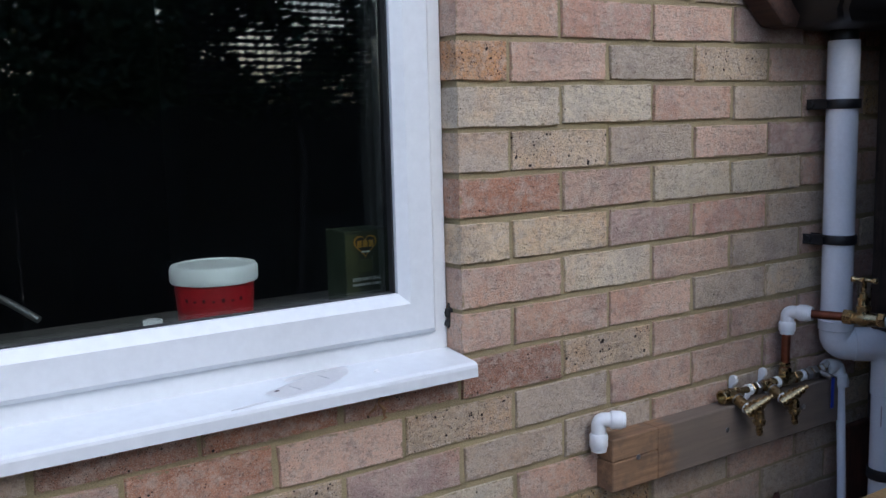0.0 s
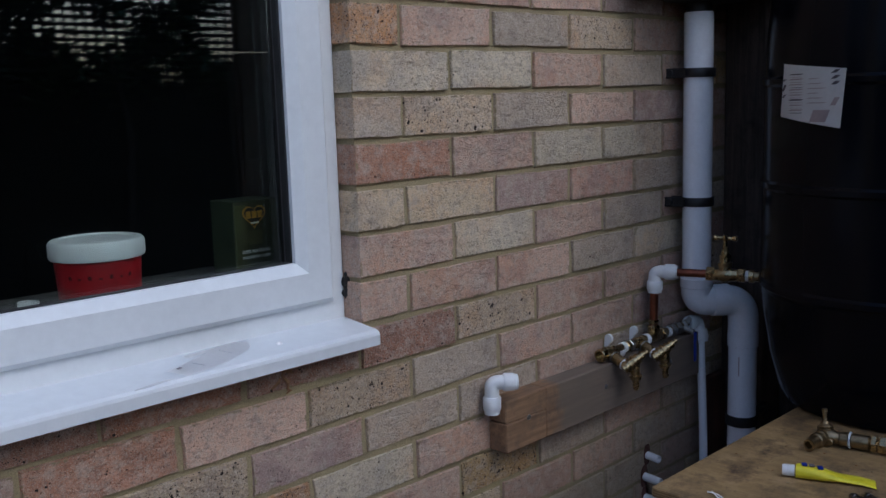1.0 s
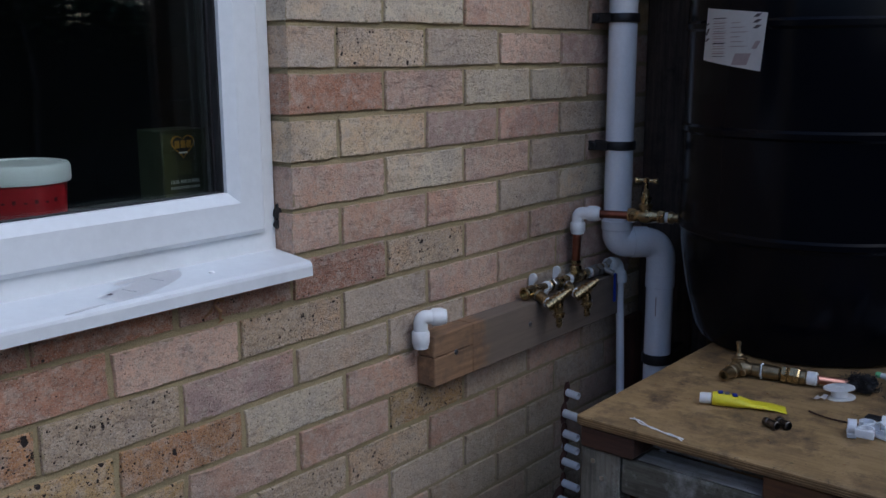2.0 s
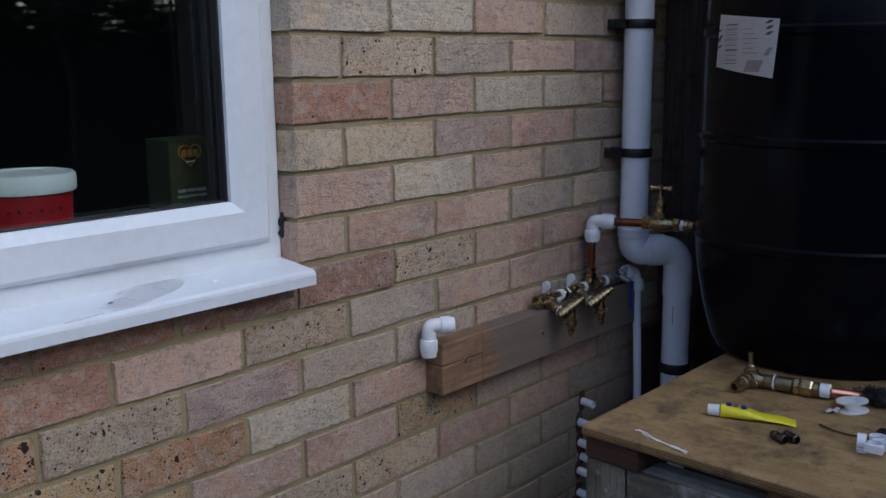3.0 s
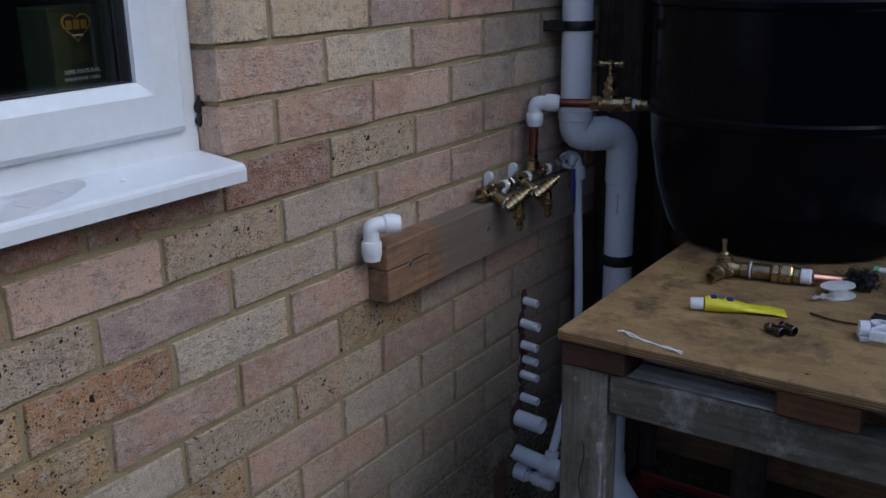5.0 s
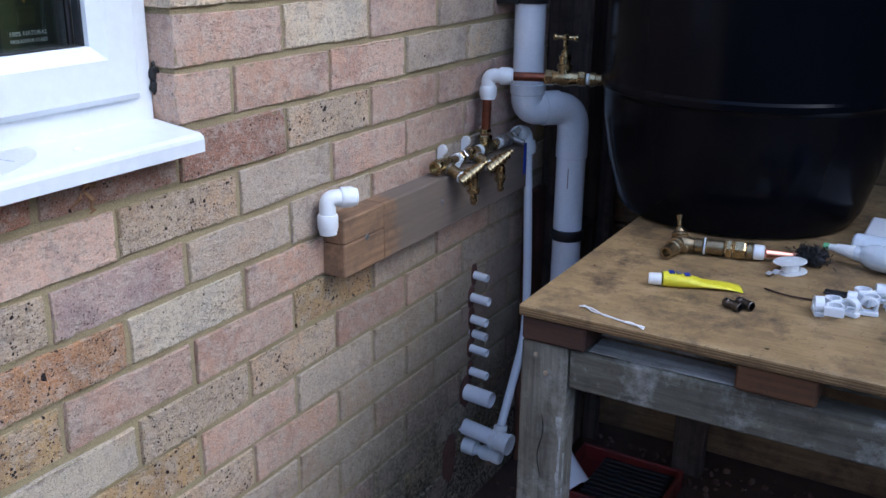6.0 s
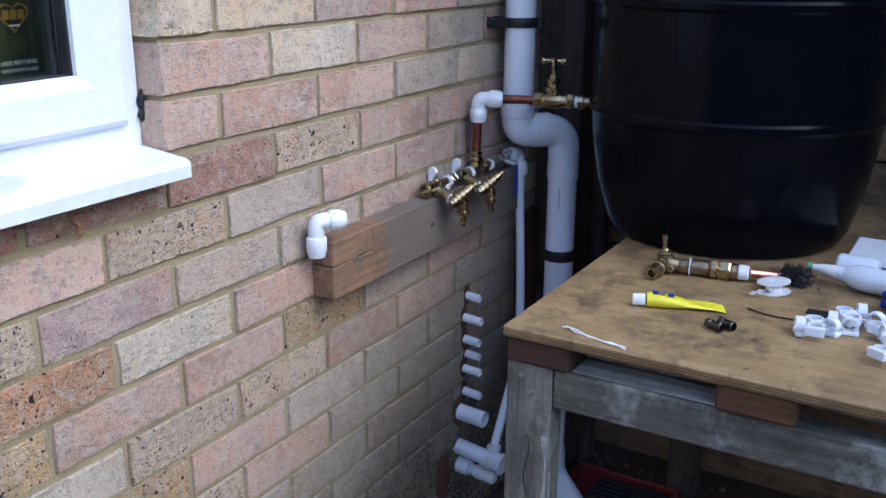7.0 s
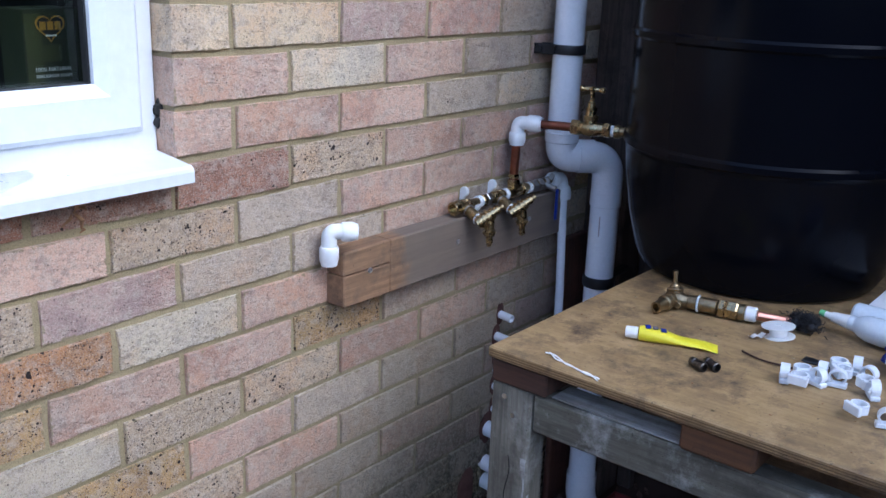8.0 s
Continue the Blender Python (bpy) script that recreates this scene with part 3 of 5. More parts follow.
for y, z in ((-0.395, 0.655), (-0.412, 0.628), (-0.39, 0.36)):
    part("screw", lathe((TX0 + 0.0125, y, z), (-1, 0, 0), [(0, 0.0048), (0.001, 0.0045), (0.0015, 0.002), (0.0008, 0)], 10), STEEL, stand, "tarnished screw head")

# ---- the water barrel ----
BC = Vector((0.972, -0.507, 0))
barrel = thing("water_barrel", "large glossy black plastic water barrel standing on plywood", "barrel")
prof = [(0, 0), (0, 0.205), (0.006, 0.222), (0.03, 0.235), (0.10, 0.253), (0.18, 0.266), (0.225, 0.2705)]
for zc in (0.244, 0.443, 0.642):
    prof += [(zc - 0.011, 0.272), (zc - 0.006, 0.2765), (zc + 0.004, 0.2765), (zc + 0.009, 0.272)]
prof += [(0.72, 0.2695), (0.80, 0.262), (0.87, 0.245), (0.905, 0.225), (0.92, 0.22), (0.92, 0.20), (0.90, 0.19), (0.90, 0)]
part("body", lathe((BC.x, BC.y, TOP), (0, 0, 1), prof, 96), BARREL, barrel, smooth=True)
lid = part("lid", lathe((BC.x, BC.y, TOP + 0.9205), (0, 0, 1), [(0, 0), (0, 0.226), (0.02, 0.228), (0.028, 0.22), (0.03, 0)], 64), BARREL, barrel, smooth=True)


def on_barrel(a, z, r=0.2775):
    return Vector((BC.x + r * math.cos(a), BC.y + r * math.sin(a), z))


def barrel_patch(a0, a1, corners, r, steps=10):
    """A sheet bent round the barrel; corners: heights at the four corners, and the edges' angles."""
    bm = bmesh.new()
    rows = []
    for i in range(steps + 1):
        u = i / steps
        lo, hi = corners[0] * (1 - u) + corners[1] * u, corners[3] * (1 - u) + corners[2] * u
        rows.append([bm.verts.new(on_barrel(a0 * (1 - u) + a1 * u + (0.03 * v), lo * (1 - v) + hi * v, r)) for v in (0, 0.33, 0.66, 1)])
    for a, b in zip(rows, rows[1:]):
        for k in range(3):
            bm.faces.new((a[k], b[k], b[k + 1], a[k + 1]))
    bmesh.ops.solidify(bm, geom=bm.faces[:], thickness=0.0004)
    return bm


A0, A1 = radians(180 - 34), radians(180 - 5)
sticker = thing("shipping_label", "torn white paper label with faded printing on the barrel", "label")
part("paper", barrel_patch(A0, A1, (1.312, 1.292, 1.395, 1.408), 0.2785), PAPER, sticker)


def print_bar(u0, u1, z0, z1, mt):
    part("printed_bar", barrel_patch(A0 + (A1 - A0) * u0, A0 + (A1 - A0) * u1, (z0, z0, z1, z1), 0.2792, 4), mt, sticker)


for k in range(16):
    # stacked code lines, thick and thin
    z0 = 1.318 + k * 0.0046
    print_bar(0.17, 0.40, z0, z0 + (0.0012, 0.0026, 0.0008, 0.0019)[k % 4], INK if k % 5 == 0 else PINK_INK)
for z0, z1 in ((1.346, 1.352), (1.358, 1.370), (1.376, 1.380)):
    print_bar(0.02, 0.07, z0, z1, INK)
print_bar(0.56, 0.80, 1.303, 1.324, PINK_INK)
for z0, z1 in ((1.332, 1.346), (1.368, 1.374), (1.378, 1.384), (1.388, 1.394)):
    print_bar(0.86, 0.93, z0, z1, PINK_INK if z0 < 1.35 else INK)
for k in range(6):
    print_bar(0.50, 0.76 - 0.06 * (k % 3), 1.336 + k * 0.0085, 1.3374 + k * 0.0085, PINK_INK)

# ---- fixed to the wall: batten, elbow, manifold, stop valve ----
batten = thing("timber_batten", "short weathered timber batten screwed to brick wall", "batten")
bm = box(0.415, 0.985, -0.0455, -0.0015, 0.704, 0.805, 0.002)
bm = box(0.297, 0.4148, -0.0455, -0.0015, 0.704, 0.7605, 0.002, bm)
bm = box(0.297, 0.4148, -0.0452, -0.0015, 0.7622, 0.805, 0.002, bm)
part("plank", bm, BATTEN, batten)
for x in (0.362, 0.613, 0.86):
    part("screw", lathe((x, -0.0454, 0.7595), (0, -1, 0), [(0, 0.0055), (0.0012, 0.005), (0.0016, 0.003), (0.0006, 0.001), (0.0006, 0)], 12), STEEL, batten, "bright screw head")


def push_elbow(name, corner, d1, d2, n1, n2, r, parent, mt):
    """A push-fit elbow: two legs with stepped collars and open sockets, meeting at a rounded corner."""
    c, d1, d2 = Vector(corner), Vector(d1).normalized(), Vector(d2).normalized()
    body = part(name, sweep(rounded([c + d1 * n1 * 0.55, c, c + d2 * n2 * 0.55], r * 1.1, 8), r * 0.80, 20), mt, parent, smooth=True)
    for d, n in ((d1, n1), (d2, n2)):
        sock = lathe(c + d * n * 0.45, d, [(0, 0), (0, r * 0.9), (n * 0.06, r), (n * 0.40, r), (n * 0.44, r * 0.93), (n * 0.47, r * 0.93), (n * 0.49, r * 0.86), (n * 0.58, r * 0.84), (n * 0.58, r * 0.68), (n * 0.30, r * 0.66), (n * 0.30, 0)], 24)
        part("collar", sock, mt, body, smooth=True)
    return body


elbow = thing("pipe_elbow", "white push-fit plastic elbow perched on the batten end", "pipe fitting")
push_elbow("body", (0.279, -0.027, 0.844), (0, 0, -1), (0.78, -0.62, -0.03), 0.058, 0.047, 0.0170, elbow, FIT_WHITE)

manifold = thing("brass_manifold", "brass pipe manifold with two drain taps on the wall", "pipe manifold")
MZ, MY = 0.824, -0.030
part("inlet_ring", hollow((0.640, MY, MZ), (0.611, MY, MZ - 0.001), 0.0140, 0.0035, 24, deep=0.024), BRASS, manifold, "open brass compression nut", smooth=True)
part("copper_link", rod((0.630, MY, MZ), (0.955, MY, MZ + 0.004), 0.0085, 16), BRASS_OLD, manifold, "dull brass pipe", smooth=True)
for x0, x1, r, mt in ((0.622, 0.630, 0.0145, BRASS), (0.648, 0.662, 0.0138, BRASS), (0.702, 0.714, 0.013, BRASS), (0.717, 0.728, 0.0138, STEEL), (0.760, 0.774, 0.0138, BRASS), (0.790, 0.800, 0.0125, BRASS), (0.842, 0.856, 0.0138, BRASS), (0.868, 0.876, 0.0125, STEEL), (0.882, 0.898, 0.0145, STEEL), (0.904, 0.920, 0.015, STEEL), (0.930, 0.942, 0.0135, STEEL)):
    part("nut", hexnut((x0, MY, MZ), (x1, MY, MZ), r), mt, manifold)
part("tee", sweep([(0.784, MY, MZ), (0.790, MY, MZ), (0.836, MY, MZ), (0.842, MY, MZ)], [0.010, 0.012, 0.012, 0.010]), BRASS, manifold, "cast brass tee", smooth=True)
for x in (0.670, 0.764):
    # pipe saddle: a white tab that rises behind the pipe and curls over, and a cradle under it
    arch = [(-0.0120 + 0.0095 * math.cos(radians(a)), MZ + 0.021 + 0.0110 * math.sin(radians(a))) for a in range(0, 181, 20)]
    tab = prism([(-0.0015, MZ - 0.010)] + arch + [(-0.0200, MZ + 0.016), (-0.0135, MZ + 0.010)], "x", x - 0.004, x + 0.004, bevel=0.0012)
    for k in range(6):
        t0 = radians(190 + k * 30)
        box(-0.0085, 0.0085, -0.0012, 0.0012, -0.0050, 0.0050, bm=tab, turn=Matrix.Translation((x, MY + 0.0175 * math.cos(t0), MZ + 0.0175 * math.sin(t0))) @ pose(0, 0, 0, math.degrees(t0), 0, 0))
    part("saddle_clip", tab, FIT_WHITE, manifold, "white plastic pipe saddle clip")
for x in (0.690, 0.780, 0.866):
    part("tape_wrap", lathe((x, MY, MZ), (1, 0, 0), [(0, 0.008), (0, 0.0115), (0.003, 0.0124), (0.007, 0.0118), (0.010, 0.0122), (0.012, 0.008)], 18), FIT_WHITE, manifold, "white thread tape wrap", smooth=True)
wing = bmesh.new()
for q in (-1, 1):
    box(0.944, 0.948, -0.006, 0.006, 0.010, 0.026, 0.0012, wing, Matrix.Translation((0, MY, MZ)) @ pose(0, 0, 0, 35 + 180 * (q < 0), 0, 0))
part("wing_nut", wing, STEEL, manifold)


def drain_tap(x):
    """A brass Y-shaped drain tap: branch from the pipe, ribbed slanting body, spindle, and a hose tail."""
    b = Vector((x, MY, MZ))
    e = Vector((x - 0.006, MY - 0.050, MZ - 0.020))
    d = Vector((0.044, -0.032, 0.036)).normalized()
    body = part("drain_tap", sweep([b + Vector((-0.016, 0, 0)), b + Vector((-0.012, 0, 0)), b + Vector((0.014, 0, 0)), b + Vector((0.018, 0, 0))], [0.0105, 0.0125, 0.0125, 0.0105]), BRASS, manifold, "brass drain tap with hose tail", smooth=True)
    part("branch", sweep([b, b.lerp(e, 0.25), b.lerp(e, 0.8), e], [0.0105, 0.0112, 0.0112, 0.010]), BRASS, body, smooth=True)
    part("washer", rod(b.lerp(e, 0.80), b.lerp(e, 0.88), 0.0128), FIT_WHITE, body, "pale washer", smooth=True)
    part("washer", rod(b.lerp(e, 0.26), b.lerp(e, 0.33), 0.0125), STEEL, body, smooth=True)
    rings = [(-0.010, 0.0)]
    s = -0.010
    for r in (0.0120, 0.0148, 0.0122, 0.0150, 0.0118, 0.0142, 0.0106, 0.0122, 0.0088, 0.0095):
        rings += [(s, r), (s + 0.0045, r)]
        s += 0.005
    rings += [(s, 0.0085), (s + 0.004, 0.0080), (s + 0.005, 0.0045), (s + 0.008, 0.0042), (s + 0.009, 0.0058), (s + 0.013, 0.0055), (s + 0.013, 0.0)]
    part("valve_body", lathe(e, d, rings, 18), BRASS, body, smooth=True)
    part("hose_tail", lathe(e + d * 0.020, (0.0, -0.06, -1), [(0, 0), (0, 0.0105), (0.028, 0.0105), (0.029, 0.0090), (0.031, 0.0090), (0.032, 0.0138), (0.0355, 0.0138), (0.0365, 0.0115), (0.040, 0.0115), (0.041, 0.0068), (0.047, 0.0064), (0.048, 0.0076), (0.053, 0.0062), (0.054, 0.0074), (0.062, 0.0056), (0.062, 0.0036), (0.05, 0.003), (0.05, 0)], 16), BRASS, body, smooth=True)


drain_tap(0.644)
drain_tap(0.756)
riser = Vector((0.813, MY, 0))
part("nut", hexnut((riser.x, MY, MZ + 0.010), (riser.x, MY, MZ + 0.028), 0.0145), BRASS, manifold)
part("nut", hexnut((riser.x, MY, MZ + 0.030), (riser.x, MY, MZ + 0.040), 0.0120), BRASS, manifold)
part("riser", rod((riser.x, MY, MZ + 0.012), (riser.x, MY - 0.003, 0.950), 0.0095, 20), COPPER_OLD, manifold, "dark brown copper riser pipe", smooth=True)
lever_at = Vector((0.935, -0.062, MZ + 0.004))
lever = bmesh.new()
box(lever_at.x - 0.005, lever_at.x + 0.005, lever_at.y - 0.004, lever_at.y + 0.0, MZ - 0.078, MZ - 0.008, 0.0018, lever)
part("lever", lever, BLUE, manifold, "blue lever handle")
part("lever_stem", rod((0.928, MY, MZ), (0.933, -0.062, MZ - 0.008), 0.006, 12), STEEL, manifold, smooth=True)

valve = thing("stop_valve", "brass stop valve with T handle on copper pipe", "valve")
E2, V0, V1 = Vector((0.814, -0.033, 0.973)), Vector((0.853, -0.152, 0.974)), Vector((0.869, -0.207, 0.974))
ax = (V1 - V0).normalized()
push_elbow("elbow", E2, (0, 0, -1), V0 - E2, 0.046, 0.050, 0.0175, valve, FIT_WHITE)["label"] = "white push-fit elbow"
part("copper_pipe", rod(E2 + (V0 - E2).normalized() * 0.035, V0 + ax * 0.01, 0.0088, 20), COPPER_OLD, valve, "dark copper pipe", smooth=True)
part("nut", hexnut(V0 - ax * 0.012, V0 + ax * 0.006, 0.0165), BRASS, valve)
part("body", sweep([V0, V0 + ax * 0.012, V0 + ax * 0.028, V1 - ax * 0.012, V1], [0.012, 0.0135, 0.0165, 0.0135, 0.012], 20), BRASS, valve, smooth=True)
VC = V0 + ax * 0.026
part("bonnet", lathe(VC + Vector((0, 0, 0.006)), (0, 0, 1), [(0, 0.0135), (0.012, 0.0125), (0.013, 0.0155), (0.021, 0.0155), (0.022, 0.0112), (0.030, 0.0105), (0.031, 0.0125), (0.037, 0.0125), (0.038, 0.0085), (0.048, 0.0075), (0.049, 0.0048), (0.074, 0.0042), (0.075, 0)], 20), BRASS, valve, smooth=True)
hd = Vector((0.42, -0.88, -0.04)).normalized()
hc = VC + Vector((0, 0, 0.079))
part("handle", lathe(hc - hd * 0.025, hd, [(0, 0), (0, 0.0050), (0.003, 0.0068), (0.008, 0.0060), (0.012, 0.0040), (0.019, 0.0046), (0.025, 0.0075), (0.031, 0.0046), (0.038, 0.0040), (0.042, 0.0060), (0.047, 0.0068), (0.050, 0.0050), (0.050, 0)], 14), BRASS, valve, "brass T handle", smooth=True)
part("nut", hexnut(V1 - ax * 0.004, V1 + ax * 0.012, 0.0155), BRASS, valve)
part("thread_tape", rod(V1 + ax * 0.012, V1 + ax * 0.020, 0.0115), FIT_WHITE, valve, "white thread tape", smooth=True)
part("tail", sweep([V1 + ax * 0.02, V1 + ax * 0.03, V1 + ax * 0.031, V1 + ax * 0.055], [0.0145, 0.0145, 0.011, 0.011]), BRASS, valve, smooth=True)

# ---- downpipe ----
downpipe = thing("downpipe", "white round plastic rainwater downpipe with offset bends", "downpipe")
PU, PL, PR = Vector((0.953, -0.055, 0)), Vector((1.033, -0.131, 0)), 0.0325
part("upper_pipe", sweep([PU + Vector((0, 0, z)) for z in (1.535, 1.2, 0.90)], PR, 32), PIPE_WHITE, downpipe, smooth=True)
bend = part("offset_bend", sweep(rounded([PU + Vector((0, 0, 0.94)), PU + Vector((0, 0, 0.886)), PL + Vector((0, 0, 0.886)), PL + Vector((0, 0, 0.79))], 0.052, 10), PR + 0.002, 32), PIPE_WHITE, downpipe, smooth=True)
mid = (PU + PL) / 2 + Vector((0, 0, 0.886))
along = (PL - PU).normalized()
part("socket", lathe(mid - along * 0.018, along, [(0, PR + 0.002), (0, PR + 0.0045), (0.036, PR + 0.0045), (0.036, PR + 0.002)], 32), PIPE_WHITE, bend, smooth=True)
part("socket", lathe(PU + Vector((0, 0, 0.918)), (0, 0, 1), [(0, PR + 0.002), (0.002, PR + 0.0045), (0.022, PR + 0.0045), (0.023, PR)], 32), PIPE_WHITE, bend, smooth=True)
part("socket", lathe(PL + Vector((0, 0, 0.775)), (0, 0, 1), [(0, PR), (0.001, PR + 0.0025), (0.03, PR + 0.0025), (0.032, PR + 0.002)], 32), PIPE_WHITE, bend, smooth=True)
part("lower_pipe", sweep([PL + Vector((0, 0, z)) for z in (0.80, 0.5, 0.06)], PR, 32), PIPE_WHITE, downpipe, smooth=True)
shoe = part("shoe", sweep(rounded([PL + Vector((0, 0, 0.10)), PL + Vector((0, 0, 0.03)), PL + Vector((-0.03, -0.075, -0.03))], 0.05, 8), PR + 0.004, 28, closed_ends=False), PIPE_WHITE, downpipe, "white outlet shoe near the ground", smooth=True)
part("ink_mark", box(PL.x - 0.0335, PL.x - 0.0315, PL.y - 0.0085, PL.y - 0.007, 0.71, 0.755), PINK_INK, downpipe, "faint printed maker's mark")


def pipe_clip(c, z, reach):
    clip = part("bracket", lathe((c.x, c.y, z - 0.010), (0, 0, 1), [(0, PR + 0.0005), (0, PR + 0.004), (0.002, PR + 0.005), (0.018, PR + 0.005), (0.020, PR + 0.004), (0.020, PR + 0.0005)], 32), BLACK_CLIP, downpipe, "black plastic pipe bracket", smooth=True)
    part("arm", box(c.x - 0.045, c.x - 0.018, reach, c.y + 0.01, z - 0.008, z + 0.008, 0.003), BLACK_CLIP, clip)
    part("bolt", rod((c.x - 0.052, -0.012, z), (c.x - 0.018, -0.012, z), 0.008, 12), BLACK_CLIP, clip)


pipe_clip(PU, 1.117, -0.002)
pipe_clip(PU, 1.404, -0.002)
band = part("bracket", lathe((PL.x, PL.y, 0.586), (0, 0, 1), [(0, PR + 0.0005), (0, PR + 0.004), (0.002, PR + 0.005), (0.022, PR + 0.005), (0.024, PR + 0.004), (0.024, PR + 0.0005)], 32), BLACK_CLIP, downpipe, "black plastic pipe bracket", smooth=True)
part("arm", box(PL.x + 0.03, 1.162, PL.y - 0.008, PL.y + 0.012, 0.590, 0.606, 0.003), BLACK_CLIP, band)
part("neck", sweep([PU + Vector((0, 0, z)) for z in (1.53, 1.62)], PR - 0.004, 24), BLACK_CLIP, downpipe, "dark pipe neck under the hopper", smooth=True)

hopper = thing("rainwater_hopper", "black plastic rainwater hopper head above the downpipe", "hopper")
hop = bmesh.new()
rows = []
for z, x0, x1, y0, y1 in ((1.556, 0.86, 1.05, -0.12, -0.006), (1.575, 0.80, 1.12, -0.15, -0.004), (1.62, 0.755, 1.18, -0.20, -0.003), (1.695, 0.745, 1.20, -0.22, -0.003)):
    rows.append([hop.verts.new((x, y, z)) for x, y in ((x0, y0), (x1, y0), (x1, y1), (x0, y1))])
for a, b in zip(rows, rows[1:]):
    for k in range(4):
        hop.faces.new((a[k], a[(k + 1) % 4], b[(k + 1) % 4], b[k]))
hop.faces.new(rows[0][::-1])
hop.faces.new(rows[-1])
bmesh.ops.bevel(hop, geom=hop.edges[:], offset=0.012, segments=2, affect="EDGES")
part("bowl", hop, BLACK_CLIP, hopper, smooth=True)
eave = thing("rafter_end", "reddish-brown timber rafter end against the brick", "rafter")
bm = bmesh.new()
prism([(0.655, 1.698), (0.690, 1.610), (0.745, 1.560), (0.790, 1.556), (0.800, 1.58), (0.800, 1.698)], "y", -0.060, -0.003, bm, bevel=0.006)
part("timber", bm, BROWN_WOOD, eave)

# ---- white water pipe and the row of pipe stubs ----
feed = thing("water_pipe", "thin white plastic water pipe running down the corner", "pipe")
push_elbow("elbow", (0.996, -0.034, MZ + 0.004), (-1, 0, 0), (0, -0.25, -1), 0.046, 0.050, 0.0175, feed, FIT_WHITE)
part("pipe", sweep(rounded([(0.996, -0.042, 0.80), (1.000, -0.052, 0.50), (0.965, -0.070, 0.36), (0.808, -0.091, 0.198)], 0.10, 10), 0.0098, 16), PIPE_WHITE, feed, smooth=True)

for x, z, n, r in ((0.834, 0.535, 0.036, 0.0092), (0.823, 0.486, 0.047, 0.0100), (0.826, 0.434, 0.041, 0.0098), (0.834, 0.396, 0.037, 0.0092), (0.823, 0.364, 0.046, 0.0092), (0.825, 0.307, 0.046, 0.0095), (0.806, 0.262, 0.069, 0.0185)):
    stub = thing("pipe_stub", "short white overflow pipe end standing out of wall", "pipe", "pipe stubs in the wall")
    part("pipe", hollow((x, 0.01, z), (x - 0.004, -n, z - 0.003), r, 0.002 if r < 0.02 else 0.003, 20), PIPE_WHITE, stub, smooth=True)
    patch = bmesh.new()
    bmesh.ops.create_uvsphere(patch, u_segments=12, v_segments=6, radius=1.0)
    for v in patch.verts:
        w = 1 + 0.35 * noise.noise(v.co * 2.1 + Vector((z * 40, 0, 0)))
        v.co = Vector((x + v.co.x * r * 1.5 * w, -0.0006 + v.co.y * 0.0032, z + v.co.z * (0.012 + r * 1.5) * w))
    part("mortar_patch", patch, RED_BRICK, stub, "dark red filler round the pipe", smooth=True)
drain = thing("waste_pipe", "white waste pipe with ribbed coupling low on the wall", "pipe")
part("pipe", rod((0.806, 0.01, 0.174), (0.800, -0.085, 0.166), 0.0185, 24), PIPE_WHITE, drain, smooth=True)
coupling = part("coupling", lathe((0.801, -0.074, 0.167), (-0.06, -1, -0.08), [(0, 0), (0, 0.0235), (0.003, 0.0255), (0.012, 0.0255), (0.014, 0.022), (0.036, 0.022), (0.039, 0.0245), (0.046, 0.024), (0.047, 0)], 24), FIT_WHITE, drain, smooth=True)
for k in range(16):
    t0 = 2 * math.pi * k / 16
    part("grip_rib", box(-0.0014, 0.0014, -0.085, -0.076, -0.001, 0.001, turn=Matrix.Translation((0.8008 + 0.0258 * math.cos(t0), 0.0, 0.1668 + 0.0258 * math.sin(t0))) @ pose(0, 0, 0, 0, math.degrees(math.pi / 2 - t0), 0)), FIT_WHITE, coupling)
part("top_inlet", lathe((0.800, -0.094, 0.180), (0.30, 0.12, 1), [(0, 0.0125), (0.010, 0.0125), (0.012, 0.0155), (0.022, 0.0155), (0.024, 0.011)], 18), FIT_WHITE, drain, "white inlet nut", smooth=True)
trap = thing("pipe_joint", "white push-fit plastic joint low on the wall", "pipe fitting")
part("socket", lathe((0.808, 0.012, 0.126), (-0.06, -1, -0.05), [(0, 0), (0, 0.0185), (0.040, 0.0185), (0.043, 0.0165), (0.043, 0.0125), (0.030, 0.012), (0.030, 0)], 24), FIT_WHITE, trap, smooth=True)
part("neck", lathe((0.806, -0.026, 0.124), (-0.06, -1, -0.05), [(0, 0), (0, 0.0095), (0.006, 0.0095), (0.007, 0.013), (0.011, 0.013), (0.012, 0.0095), (0.016, 0.0095), (0.017, 0.013), (0.021, 0.013), (0.022, 0)], 18), FIT_WHITE, trap, "ringed neck", smooth=True)
part("body", lathe((0.8045, -0.046, 0.123), (-0.05, -1, -0.06), [(0, 0), (0, 0.0135), (0.004, 0.0165), (0.020, 0.0165), (0.022, 0.0145), (0.030, 0.0140), (0.032, 0.0155), (0.048, 0.0150), (0.052, 0.011), (0.052, 0)], 22), FIT_WHITE, trap, smooth=True)
hole = bmesh.new()
bmesh.ops.create_uvsphere(hole, u_segments=16, v_segments=8, radius=1.0)
for v in hole.verts:
    w = 1 + 0.4 * noise.noise(v.co * 1.7)
    v.co = Vector((0.738 + v.co.x * 0.03 * w, -0.0008 + v.co.y * 0.003, 0.128 + v.co.z * 0.055 * w))
tagged(part("wall_patch", hole, RED_BRICK, smooth=True), "dark red damaged patch on the mossy brick", "patch")

# ---- on the outer sill ----
leaf = thing("torn_label", "torn clear film label peeling on the white sill", "label")


